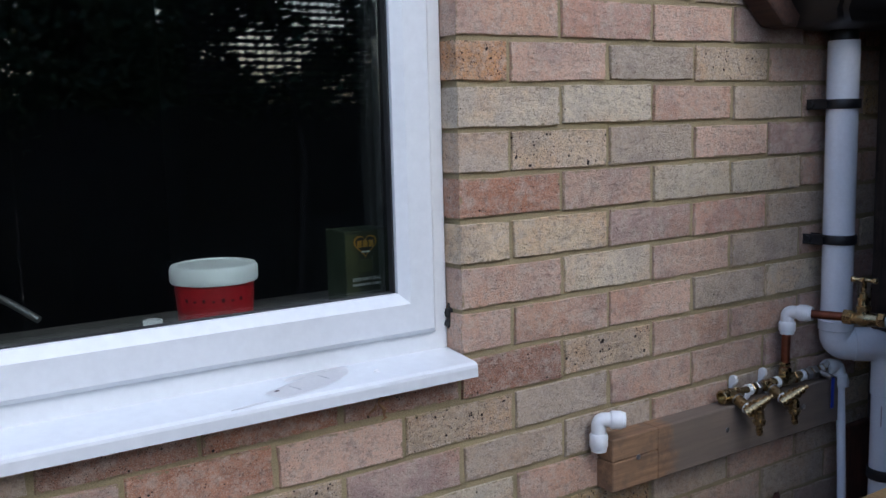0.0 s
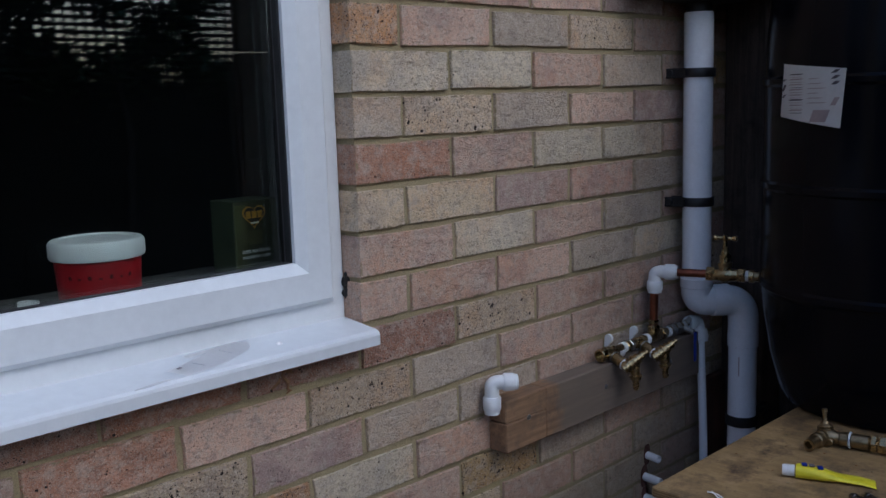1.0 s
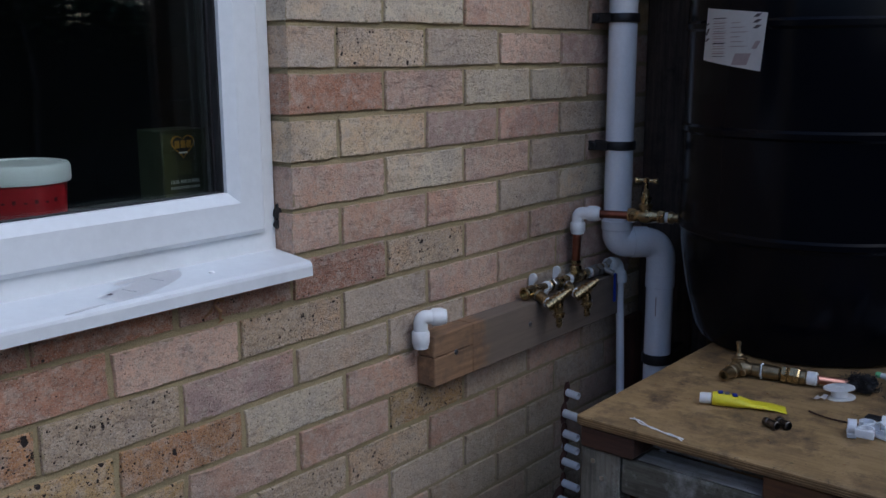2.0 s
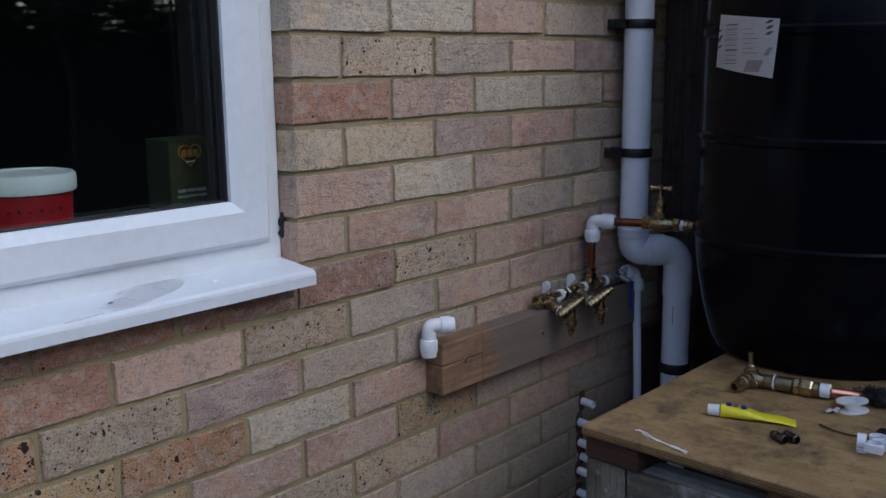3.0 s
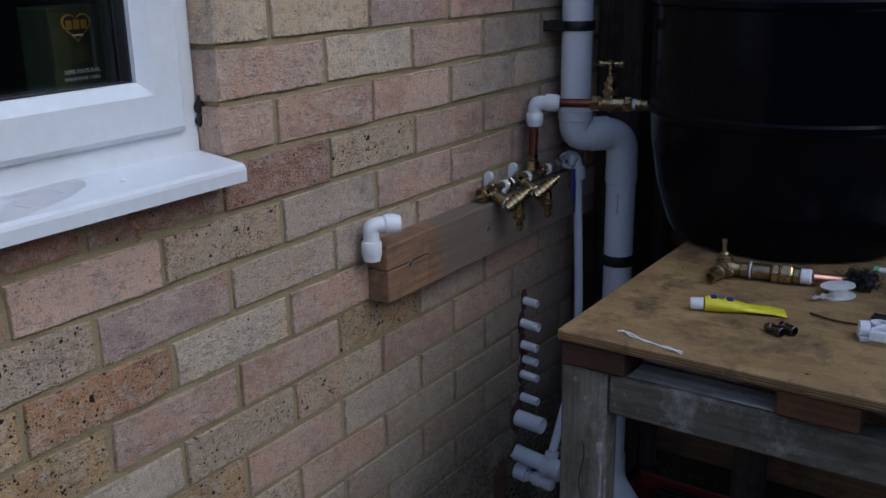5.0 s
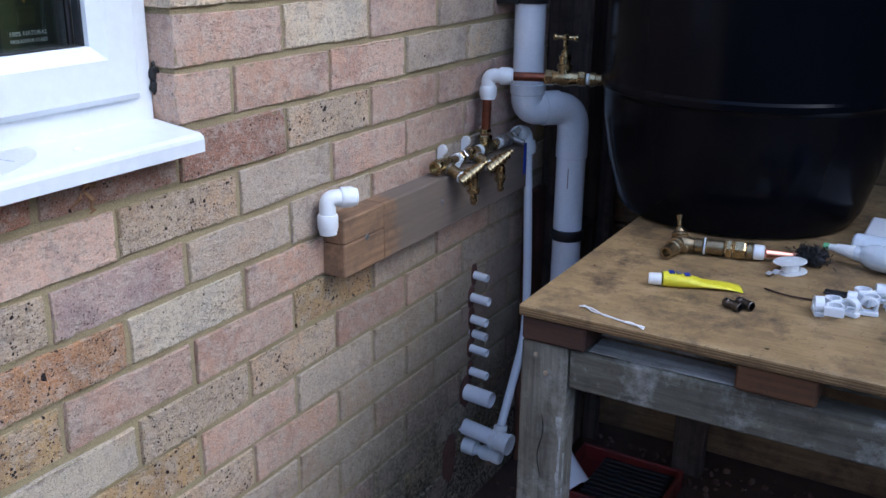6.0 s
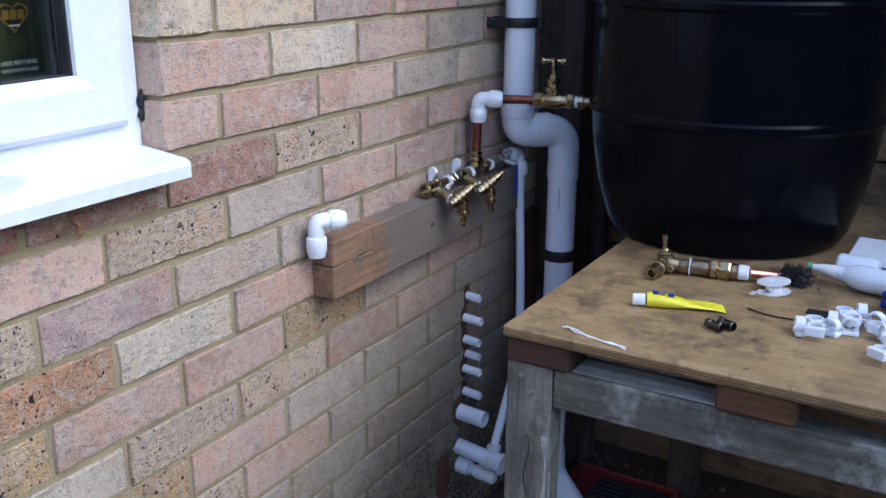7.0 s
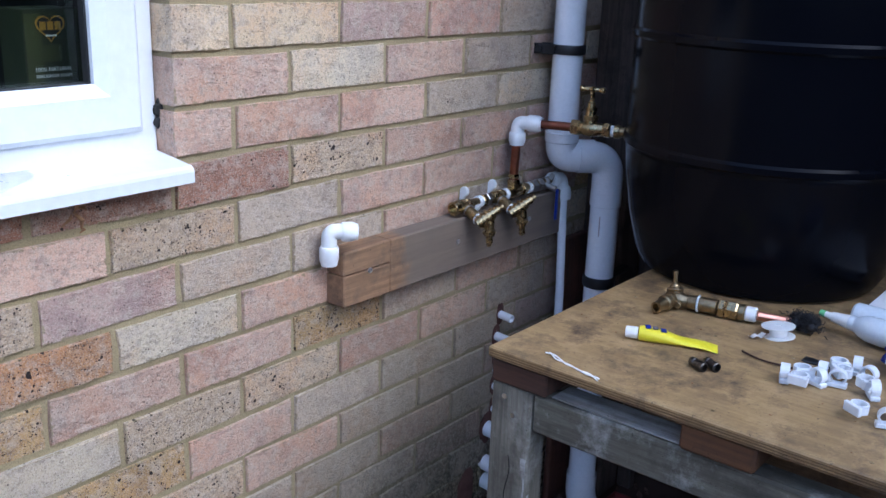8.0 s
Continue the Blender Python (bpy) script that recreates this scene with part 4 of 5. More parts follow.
def on_sill(x, y, lift=0.0):
    return Vector((x, y, 1.0115 - (0.042 - y) * 0.116 + lift))


bm = bmesh.new()
a, b = (-0.352, -0.024), (-0.204, 0.031)
rows = []
for i in range(17):
    u = i / 16
    # square torn end, bowed front edge, rounded tip
    w = 0.0165 + 0.006 * math.sin(u * 3.0)
    if u > 0.82:
        w *= math.sqrt(max(0.02, 1 - ((u - 0.82) / 0.18) ** 2))
    cx, cy = a[0] + (b[0] - a[0]) * u, a[1] + (b[1] - a[1]) * u - 0.006 * math.sin(math.pi * u)
    rows.append([bm.verts.new(on_sill(cx - 0.42 * w * q, cy + 0.93 * w * q, 0.0012)) for q in (1, 0.35, -0.35, -1)])
for p, q in zip(rows, rows[1:]):
    for k in range(3):
        bm.faces.new((p[k], q[k], q[k + 1], p[k + 1]))
bmesh.ops.solidify(bm, geom=bm.faces[:], thickness=0.0007)
part("film", bm, CHALK, leaf)
strip = bmesh.new()
sw = [[strip.verts.new(on_sill(x, y + dy, 0.0012)) for dy in (-0.0075 + 0.003 * k / 4, 0.0045)] for k, (x, y) in enumerate((-0.312 + 0.024 * k, 0.026 + 0.0022 * k) for k in range(5))]
for p, q in zip(sw, sw[1:]):
    strip.faces.new((p[0], q[0], q[1], p[1]))
bmesh.ops.solidify(strip, geom=strip.faces[:], thickness=0.0012)
part("backing_strip", strip, PAPER, leaf, "curled grey backing strip")
for k in (1, 4):
    x0 = -0.330 + k * 0.019
    crease = box(-0.0004, 0.0004, -0.011, 0.010, 0.0, 0.0005, turn=Matrix.Translation(on_sill(x0, -0.017 + k * 0.0066, 0.0016)) @ pose(0, 0, 0, 6, 0, 24 + 5 * (k % 3)))
    part("crease", crease, SOOT, leaf)
part("spot", box(-0.0035, 0.0035, -0.002, 0.002, 0, 0.0006, turn=Matrix.Translation(on_sill(-0.340, -0.010, 0.0018)) @ pose(0, 0, 0, 6, 0, 20)), INK, leaf)
streak = bmesh.new()
sweep([on_sill(-0.363 - 0.012 * k, -0.036 - 0.0012 * k, 0.0002) for k in range(6)], [0.0008, 0.0016, 0.002, 0.0018, 0.0012, 0.0006], 6, streak)
tagged(part("dirt_streak", streak, SOOT), "faint dirt streak along the sill edge", "dirt")
drop = tagged(part("plaster_crumb", lathe((-0.168, -0.004, 1.0060), (0, 0, 1), [(0, 0.005), (0.0015, 0.0045), (0.003, 0.002), (0.003, 0)], 10), CHALK, smooth=True), "small white crumb on the sill", "crumb")
cocoon = thing("dry_leaf", "curled dry brown leaf caught under the sill", "leaf")
for k, (p, q, r) in enumerate((((-0.168, 0.975), (-0.170, 0.956), 0.0026), ((-0.170, 0.964), (-0.152, 0.958), 0.0030), ((-0.170, 0.956), (-0.160, 0.932), 0.0034), ((-0.160, 0.934), (-0.165, 0.928), 0.0022), ((-0.175, 0.955), (-0.189, 0.940), 0.0024))):
    p, q = Vector((p[0], -0.010, p[1])), Vector((q[0], -0.007 - 0.003 * (k % 2), q[1]))
    bow = (p + q) / 2 + Vector((0.002, -0.006, 0.003))
    part("curl", sweep([p, bow, q], [r * 0.5, r, r * 0.4], 7), TAN, cocoon)

# ---- on the window board inside ----
tub = thing("plastic_tub", "round red tub with white lid on window board", "tub")
TC = Vector((-0.350, 0.195, 1.055))
part("body", lathe(TC, (0, 0, 1), [(0, 0), (0, 0.056), (0.01, 0.058), (0.092, 0.063), (0.092, 0)], 40), RED_TUB, tub, smooth=True)
part("lid", lathe(TC + Vector((0, 0, 0.0925)), (0, 0, 1), [(0, 0), (0, 0.068), (0.004, 0.0695), (0.022, 0.0695), (0.027, 0.066), (0.0285, 0.058), (0.026, 0.056), (0.026, 0)], 48), FIT_WHITE, tub, "white plastic lid", smooth=True)
for k in range(7):
    a0 = radians(205 + k * 14)
    bar = bmesh.new()
    box(-0.0025, 0.0025, -0.001, 0.001, 0.066, 0.072 - 0.003 * (k % 2), bm=bar, turn=Matrix.Translation(TC + Vector((0.0612 * math.cos(a0), 0.0612 * math.sin(a0), 0))) @ pose(0, 0, 0, 0, 0, math.degrees(a0) + 90))
    part("printed_bar", bar, RED_INK, tub)
card = thing("firelighter_box", "dark green card box with a heart shaped emblem", "box")
BX0, BX1, BY = -0.120, -0.028, 0.180
part("carton", box(BX0, BX1, BY, BY + 0.07, 1.0555, 1.206, 0.0015), BOX_GREEN, card)
part("side_print", box(BX0 + 0.0015, BX0 + 0.026, BY - 0.0007, BY + 0.0005, 1.06, 1.20), CARD_OLIVE, card)
heart = []
for k in range(24):
    t = 2 * math.pi * k / 24
    heart.append((-0.080 + 0.00145 * 16 * math.sin(t) ** 3, 1.181 + 0.00135 * (13 * math.cos(t) - 5 * math.cos(2 * t) - 2 * math.cos(3 * t) - math.cos(4 * t))))
for name, grow, skin, depth, tag in (("emblem_rim", 1.0, GOLD_INK, 0.0010, "gold heart outline"), ("emblem", 0.86, BLACK_CLIP, 0.0014, "dark heart shaped emblem")):
    bm = bmesh.new()
    hub = bm.verts.new((-0.080, BY - depth, 1.181))
    ring = [bm.verts.new((-0.080 + (x + 0.080) * grow, BY - depth, 1.181 + (z - 1.181) * grow)) for x, z in heart]
    root = [bm.verts.new((v.co.x, BY + 0.001, v.co.z)) for v in ring]
    for k in range(24):
        j = (k + 1) % 24
        bm.faces.new((hub, ring[k], ring[j]))
        bm.faces.new((ring[k], root[k], root[j], ring[j]))
    part(name, bm, skin, card, tag)
for k, x in enumerate((-0.092, -0.0805, -0.069)):
    part("emblem_bar", box(x - 0.0045, x + 0.0045, BY - 0.0022, BY - 0.0012, 1.1765, 1.1885), GOLD_INK, card, "gold emblem bar")
part("emblem_bar", box(-0.088, -0.072, BY - 0.0022, BY - 0.0012, 1.1675, 1.170), PAPER, card)
part("cube_print", box(-0.092, -0.066, BY - 0.001, BY + 0.0005, 1.132, 1.155, 0.0), CARD_OLIVE, card)
text = bpy.data.curves.new("lettering", "FONT")
text.body, text.size, text.align_x, text.extrude = "100% NATURAL", 0.0083, "CENTER", 0.0003
text.materials.append(PAPER)
words = new("lettering", text)
words.matrix_world = Matrix.Translation((-0.0795, BY - 0.0012, 1.118)) @ pose(0, 0, 0, 90, 0, 0)
words.parent = card
text2 = bpy.data.curves.new("lettering", "FONT")
text2.body, text2.size, text2.align_x, text2.extrude = "FIRELIGHTER CUBES", 0.0063, "CENTER", 0.0003
text2.materials.append(PAPER)
words2 = new("lettering", text2)
words2.matrix_world = Matrix.Translation((-0.0795, BY - 0.0012, 1.109)) @ pose(0, 0, 0, 90, 0, 0)
words2.parent = card
chain = thing("blind_chain", "beaded cord of a blind hanging inside the pane", "blind cord")
bm = bmesh.new()
for k in range(150):
    bmesh.ops.create_icosphere(bm, subdivisions=1, radius=0.0024, matrix=Matrix.Translation((-0.058, 0.118, 1.08 + k * 0.0055)))
part("beads", bm, GOLD_INK, chain)
part("blind_edge", box(-0.066, -0.062, 0.113, 0.117, 1.06, 1.95), INK, chain, "dark cord")
spout = thing("kitchen_tap", "chrome kitchen tap spout curving behind the glass", "tap")
part("spout", sweep(rounded([(-0.70, 0.43, 1.056), (-0.70, 0.43, 1.135), (-0.65, 0.36, 1.140), (-0.598, 0.30, 1.100)], 0.04, 8), 0.006, 14), STEEL, spout, smooth=True)
mug = thing("small_mug", "small white mug behind the red tub", "mug")
part("body", lathe((-0.432, 0.265, 1.0552), (0, 0, 1), [(0, 0), (0, 0.013), (0.026, 0.016), (0.027, 0.0155), (0.027, 0.013), (0.004, 0.011), (0.004, 0)], 24), FIT_WHITE, mug, smooth=True)

# ---- on the stand ----
Z = TOP
tap = thing("bib_tap", "old brass bib tap with fittings and copper pipe lying on plywood", "tap")
T0, T1 = Vector((0.640, -0.502, Z + 0.0162)), Vector((0.662, -0.622, Z + 0.0158))
td = (T1 - T0).normalized()
part("body", sweep([T0 + td * 0.022, T0 + td * 0.014, T0 + td * 0.002, T0 - td * 0.012, T0 - td * 0.018], [0.010, 0.0115, 0.0150, 0.0140, 0.008], 20), BRASS_OLD, tap, smooth=True)
OUT = Vector((-0.055, 0.006, -0.004))
part("outlet", lathe(T0 + Vector((-0.004, 0.004, 0.001)), OUT, [(0, 0), (0, 0.0125), (0.012, 0.0125), (0.013, 0.0105), (0.020, 0.0105), (0.021, 0.0135), (0.027, 0.0135), (0.029, 0.0112), (0.046, 0.0095), (0.052, 0.0098), (0.052, 0.0068), (0.038, 0.0065), (0.038, 0)], 20), BRASS_OLD, tap, smooth=True)
BON = Vector((0.25, 0.22, 1)).normalized()
part("bonnet", lathe(T0 + Vector((0.002, 0.004, 0.002)), BON, [(0, 0), (0, 0.0135), (0.004, 0.0150), (0.006, 0.0128), (0.008, 0.0152), (0.0105, 0.0128), (0.013, 0.0148), (0.016, 0.0130), (0.018, 0.0090), (0.022, 0.0080), (0.023, 0)], 20), BRASS_OLD, tap, "ribbed brass bonnet", smooth=True)
part("stem", lathe(T0 + Vector((0.002, 0.004, 0.002)) + BON * 0.020, (0.05, 0.10, 1), [(0, 0.0062), (0.005, 0.0056), (0.006, 0.0040), (0.019, 0.0038), (0.020, 0.0050), (0.026, 0.0048), (0.027, 0)], 14), BRASS_OLD, tap, smooth=True)
part("boss", rod(T0 + td * 0.010 + Vector((-0.012, 0, -0.004)), T0 + td * 0.010 + Vector((-0.019, 0, -0.004)), 0.0062, 14), BRASS_OLD, tap, smooth=True)
for s, e, r, mt, lab in ((0.020, 0.036, 0.0125, BRASS_OLD, ""), (0.036, 0.039, 0.0152, CLEAR, "pale washer"), (0.039, 0.070, 0.0132, BRASS_OLD, ""), (0.104, 0.116, 0.0140, BRASS_OLD, "")):
    part("sleeve", rod(T0 + td * s, T0 + td * e, r, 20), mt, tap, lab, smooth=True)
for s, e in ((0.072, 0.082), (0.084, 0.104)):
    part("nut", hexnut(T0 + td * s, T0 + td * e, 0.0156), BRASS, tap)
part("joint", rod(T0 + td * 0.116, T0 + td * 0.134, 0.0128, 20), FIT_WHITE, tap, "white taped joint", smooth=True)
part("copper_pipe", rod(T0 + td * 0.134, T0 + td * 0.215 + Vector((0.028, 0, -0.008)), 0.0078, 18), COPPER, tap, "bright copper pipe end", smooth=True)

tube = thing("glue_tube", "squeezed yellow tube with a white screw cap on plywood", "tube")
C0, C1 = Vector((0.4585, -0.505, Z)), Vector((0.515, -0.634, Z))
cd = (C1 - C0).normalized()
cs = Vector((-cd.y, cd.x, 0))
part("cap", lathe(C0 + Vector((0, 0, 0.0112)), cd, [(0, 0), (0, 0.0085), (0.003, 0.0095), (0.019, 0.0095), (0.019, 0)], 20), FIT_WHITE, tube, "white screw cap", smooth=True)
bm = bmesh.new()
rows = []
for u, w, hh in ((0.145, 0.004, 0.004), (0.15, 0.0125, 0.0115), (0.20, 0.0135, 0.012), (0.45, 0.015, 0.0095), (0.60, 0.0145, 0.0055), (0.85, 0.0165, 0.0035), (0.99, 0.0175, 0.0016), (1.0, 0.0175, 0.0012)):
    c = C0 + (C1 - C0) * u + Vector((0, 0, max(hh, 0.0012) + (0.0015 if 0.5 < u < 0.9 else 0)))
    rows.append([bm.verts.new(c + cs * w * math.cos(t) + Vector((0, 0, hh * math.sin(t)))) for t in np.linspace(0, 2 * math.pi, 19)[:-1]])
for p, q in zip(rows, rows[1:]):
    for k in range(18):
        bm.faces.new((p[k], p[(k + 1) % 18], q[(k + 1) % 18], q[k]))
bm.faces.new(rows[0])
bm.faces.new(rows[-1][::-1])
part("body", bm, YELLOW, tube, smooth=True)
for k, u in enumerate((0.24, 0.32, 0.41)):
    c = C0 + (C1 - C0) * u
    bar = box(-0.0042, 0.0042, -0.007 + 0.002 * (k % 2), 0.006, 0.0, 0.0012, bm=bmesh.new(), turn=Matrix.Translation(c + Vector((0, 0, (0.0232, 0.0222, 0.0202)[k]))) @ pose(0, 0, 0, 0, 0, math.degrees(math.atan2(cd.y, cd.x)) + 8))
    part("printed_bar", bar, BLUE if k % 2 == 0 else INK, tube)

for p, ang in (((0.428, -0.640), 66), ((0.442, -0.655), 58)):
    ins = thing("pipe_insert", "small dark steel pipe insert lying on plywood", "pipe insert", "loose pipe inserts")
    d = Vector((math.cos(radians(ang - 180)), math.sin(radians(ang - 180)), 0))
    part("sleeve", lathe(Vector((*p, Z + 0.0075)) - d * 0.012, d, [(0, 0), (0, 0.0062), (0.002, 0.0072), (0.008, 0.0072), (0.009, 0.0064), (0.018, 0.0064), (0.019, 0.0074), (0.027, 0.0074), (0.028, 0.006), (0.02, 0.005), (0.02, 0)], 16), GUNMETAL, ins, smooth=True)

reel = thing("tape_reel", "white plastic reel of thread tape with loose end", "tape reel")
RC = Vector((0.638, -0.682, Z))
part("flange", lathe(RC, (0, 0.12, 1), [(0, 0), (0.0, 0.026), (0.002, 0.026), (0.002, 0)], 32), FIT_WHITE, reel, smooth=True)
part("hub", rod(RC + Vector((0, 0, 0.001)), RC + Vector((0, 0.002, 0.017)), 0.014, 24), PAPER, reel, smooth=True)
part("flange", lathe(RC + Vector((0, 0.002, 0.0165)), (0, 0.12, 1), [(0, 0), (0.0, 0.026), (0.002, 0.026), (0.002, 0.006), (0.0, 0.006), (0, 0)], 32), FIT_WHITE, reel, smooth=True)
bm = bmesh.new()
rows = []
for k in range(9):
    u = k / 8
    c = RC + Vector((-0.014 - 0.034 * u, 0.012 + 0.016 * u, 0.003 + 0.004 * math.sin(u * 7) ** 2))
    rows.append([bm.verts.new(c + Vector((0.004, 0.005, 0.0004))), bm.verts.new(c + Vector((-0.004, -0.005, 0.001 + 0.002 * math.sin(u * 9))))])
for p, q in zip(rows, rows[1:]):
    bm.faces.new((p[0], q[0], q[1], p[1]))
bmesh.ops.solidify(bm, geom=bm.faces[:], thickness=0.0003)
part("loose_tape", bm, PAPER, reel)

wool = thing("wire_wool", "dark grey pad of wire wool beside the barrel", "wire wool")
bm = bmesh.new()
rw = random.Random(3)
for k in range(800):
    a = Vector((rw.gauss(0, 0.007), rw.gauss(0, 0.011), abs(rw.gauss(0.015, 0.006)) + 0.002))
    pts = [a + Vector((rw.uniform(-0.005, 0.005), rw.uniform(-0.005, 0.005), rw.uniform(-0.004, 0.004))) for _ in range(4)]
    sweep([Vector((0.687, -0.704, Z)) + Vector((q.x, q.y, max(0.001, q.z))) for q in pts], 0.0007, 3, bm)
for k in range(7):
    bmesh.ops.create_icosphere(bm, subdivisions=2, radius=0.009, matrix=Matrix.Translation((0.687 + rw.uniform(-0.010, 0.010), -0.704 + rw.uniform(-0.018, 0.018), Z + 0.013 + rw.uniform(0, 0.010))))
part("pad", bm, BLACK_CLIP, wool)

bottle = thing("glue_bottle", "cloudy plastic nozzle bottle lying on its side", "bottle")
B0, B1 = Vector((0.722, -0.735, Z + 0.026)), Vector((0.700, -0.865, Z + 0.0225))
bd = (B1 - B0).normalized()
part("nozzle", lathe(B0 - bd * 0.012, bd, [(0, 0), (0, 0.005), (0.012, 0.006), (0.013, 0.008), (0.045, 0.012), (0.046, 0)], 18), FIT_WHITE, bottle, "white nozzle", smooth=True)
part("tip", rod(B0 - bd * 0.020, B0 - bd * 0.010, 0.0055, 14), GREEN_TIP, bottle, "green nozzle tip", smooth=True)
part("collar", rod(B0 + bd * 0.030, B0 + bd * 0.042, 0.0125, 20), CLEAR, bottle, "cloudy collar", smooth=True)
part("body", lathe(B0 + bd * 0.040, bd, [(0, 0), (0, 0.012), (0.012, 0.018), (0.024, 0.0212), (0.05, 0.0218), (0.056, 0.020), (0.07, 0.0218), (0.105, 0.0218), (0.11, 0.019), (0.11, 0)], 26), CLEAR, bottle, smooth=True)
jar = thing("plastic_jar", "white plastic jar lying behind the bottle", "jar")
part("body", lathe((0.775, -0.755, Z + 0.0215), (-0.1, -1, 0), [(0, 0), (0, 0.017), (0.004, 0.020), (0.06, 0.021), (0.066, 0.017), (0.066, 0)], 24), CLEAR, jar, smooth=True)

carton = thing("paper_carton", "white and grey carton with printed bar on plywood", "carton")
part("body", box(0.79, 0.93, -0.93, -0.765, Z, Z + 0.032, 0.003), PAPER, carton)
part("printed_bar", box(0.789, 0.7905, -0.86, -0.80, Z + 0.014, Z + 0.023), INK, carton)
sheet = thing("paper_sheet", "folded pale paper leaflet on plywood", "leaflet")
part("sheet", box(0.735, 0.785, -0.90, -0.80, Z + 0.004, Z + 0.0055, turn=None), PAPER, sheet)
part("sheet", box(0.730, 0.787, -0.905, -0.795, Z + 0.0005, Z + 0.0035), CLEAR, sheet)
cloth = thing("plastic_packet", "crumpled dark blue packet on plywood", "packet")
bm = bmesh.new()
bmesh.ops.create_icosphere(bm, subdivisions=4, radius=1.0)
for v in bm.verts:
    w = 1 + 0.25 * noise.noise(v.co * 2.5) + 0.10 * noise.noise(v.co * 7)
    v.co = Vector((0.635 + v.co.x * 0.05 * w, -0.905 + v.co.y * 0.06 * w, max(Z + 0.0005, Z + 0.022 + v.co.z * 0.026 * w)))
part("film", bm, BLUE, cloth)
part("printed_bar", box(0.588, 0.60, -0.872, -0.855, Z + 0.022, Z + 0.034), PAPER, cloth)


def nylon_clip(x, y, ang, tip=0.0, lift=0.0):
    """A white nylon pipe clip: a foot and an open ring."""
    c = thing("pipe_clip", "small white nylon pipe clip loose on plywood", "pipe clip", "loose pipe clips")
    bm = bmesh.new()
    ring_r, t, w = 0.0115, 0.0032, 0.0125
    arc = np.linspace(radians(-50), radians(230), 15)
    prev = None
    for a in arc:
        vs = []
        for rr in (ring_r, ring_r + t):
            for yy in (-w / 2, w / 2):
                vs.append(bm.verts.new((rr * math.cos(a), yy, rr * math.sin(a))))
        if prev:
            for i, j, k, q in ((0, 1, 1, 0), (2, 3, 3, 2), (0, 2, 2, 0), (1, 3, 3, 1)):
                bm.faces.new((prev[i], prev[j], vs[k], vs[q]))
        else:
            bm.faces.new((vs[0], vs[1], vs[3], vs[2]))
        prev = vs
    bm.faces.new((prev[0], prev[2], prev[3], prev[1]))
    box(-0.016, 0.016, -w / 2 - 0.0005, w / 2 + 0.0005, -0.0185, -ring_r + 0.0012, 0.0012, bm)
    ob = part("body", bm, WHITE_CLIP, c, smooth=False)
    c.matrix_world = Matrix.Translation((x, y, Z + 0.0150 + lift * 0.5)) @ pose(0, 0, 0, tip, 0, ang) @ Matrix.Diagonal((0.86, 1.0, 0.80, 1))
    return c


for row in ((0.474, -0.752, 20, 0, 0.002), (0.498, -0.768, 130, 90), (0.492, -0.792, 70, 0, 0.002), (0.520, -0.790, 10, 0, 0.002), (0.508, -0.815, 100, 0, 0.002), (0.535, -0.815, 40, 90), (0.550, -0.845, 75, 0, 0.002), (0.522, -0.848, 150, 90), (0.505, -0.865, 30, 0, 0.002), (0.468, -0.775, 95, 90), (0.560, -0.800, 120, 90), (0.575, -0.822, 15, 0, 0.002), (0.43, -0.868, 60, 90), (0.424, -0.905, 110, 0, 0.002), (0.455, -0.915, 20, 90)):
    nylon_clip(*row)

thread = thing("loose_string", "frayed white string trailing over the plywood edge", "string")
for k in range(2):
    pts = []
    for i in range(16):
        u = i / 15
        pts.append((0.318 - 0.030 * u + 0.003 * math.sin(u * 14 + k * 2), -0.452 - 0.105 * u + 0.003 * math.cos(u * 11 + k * 3), Z + 0.0018 + 0.0015 * math.sin(u * 9 + k)))
    part("strand", sweep(pts, 0.0011, 6), PAPER, thread)
twig = thing("twig", "thin dark bent wire lying on plywood", "wire")
part("wire", sweep(rounded([(0.535, -0.665, Z + 0.002), (0.515, -0.70, Z + 0.004), (0.525, -0.75, Z + 0.002), (0.535, -0.77, Z + 0.002)], 0.02), 0.0016, 8), BROWN_WOOD, twig)
rag = thing("rubber_offcut", "flat black rubber offcut lying on plywood", "offcut")
part("piece", box(0.562, 0.582, -0.80, -0.745, Z + 0.0003, Z + 0.004, 0.0015), BLACK_CLIP, rag)
crumbs = bmesh.new()
rc = random.Random(11)
for k in range(60):
    r = rc.uniform(0.0006, 0.0017)
    bmesh.ops.create_icosphere(crumbs, subdivisions=1, radius=r, matrix=Matrix.Translation((rc.uniform(0.30, 0.72), rc.uniform(-1.0, -0.39), Z + r * 0.6)) @ Matrix.Diagonal((1.0, rc.uniform(0.6, 2.2), 0.6, 1)))
tagged(part("sawdust_crumbs", crumbs, TAN), "pale crumbs and swarf scattered on plywood", "debris", kind="stuff")
nails = bmesh.new()
for k in range(16):
    lathe((rc.uniform(0.31, 0.72), rc.uniform(-1.0, -0.40), Z - 0.0004), (0, 0, 1), [(0, 0.0032), (0.0008, 0.003), (0.0004, 0.001), (0.0004, 0)], 8, nails)
tagged(part("screw_heads", nails, BRASS_OLD), "screw heads sunk in plywood", "debris", kind="stuff")

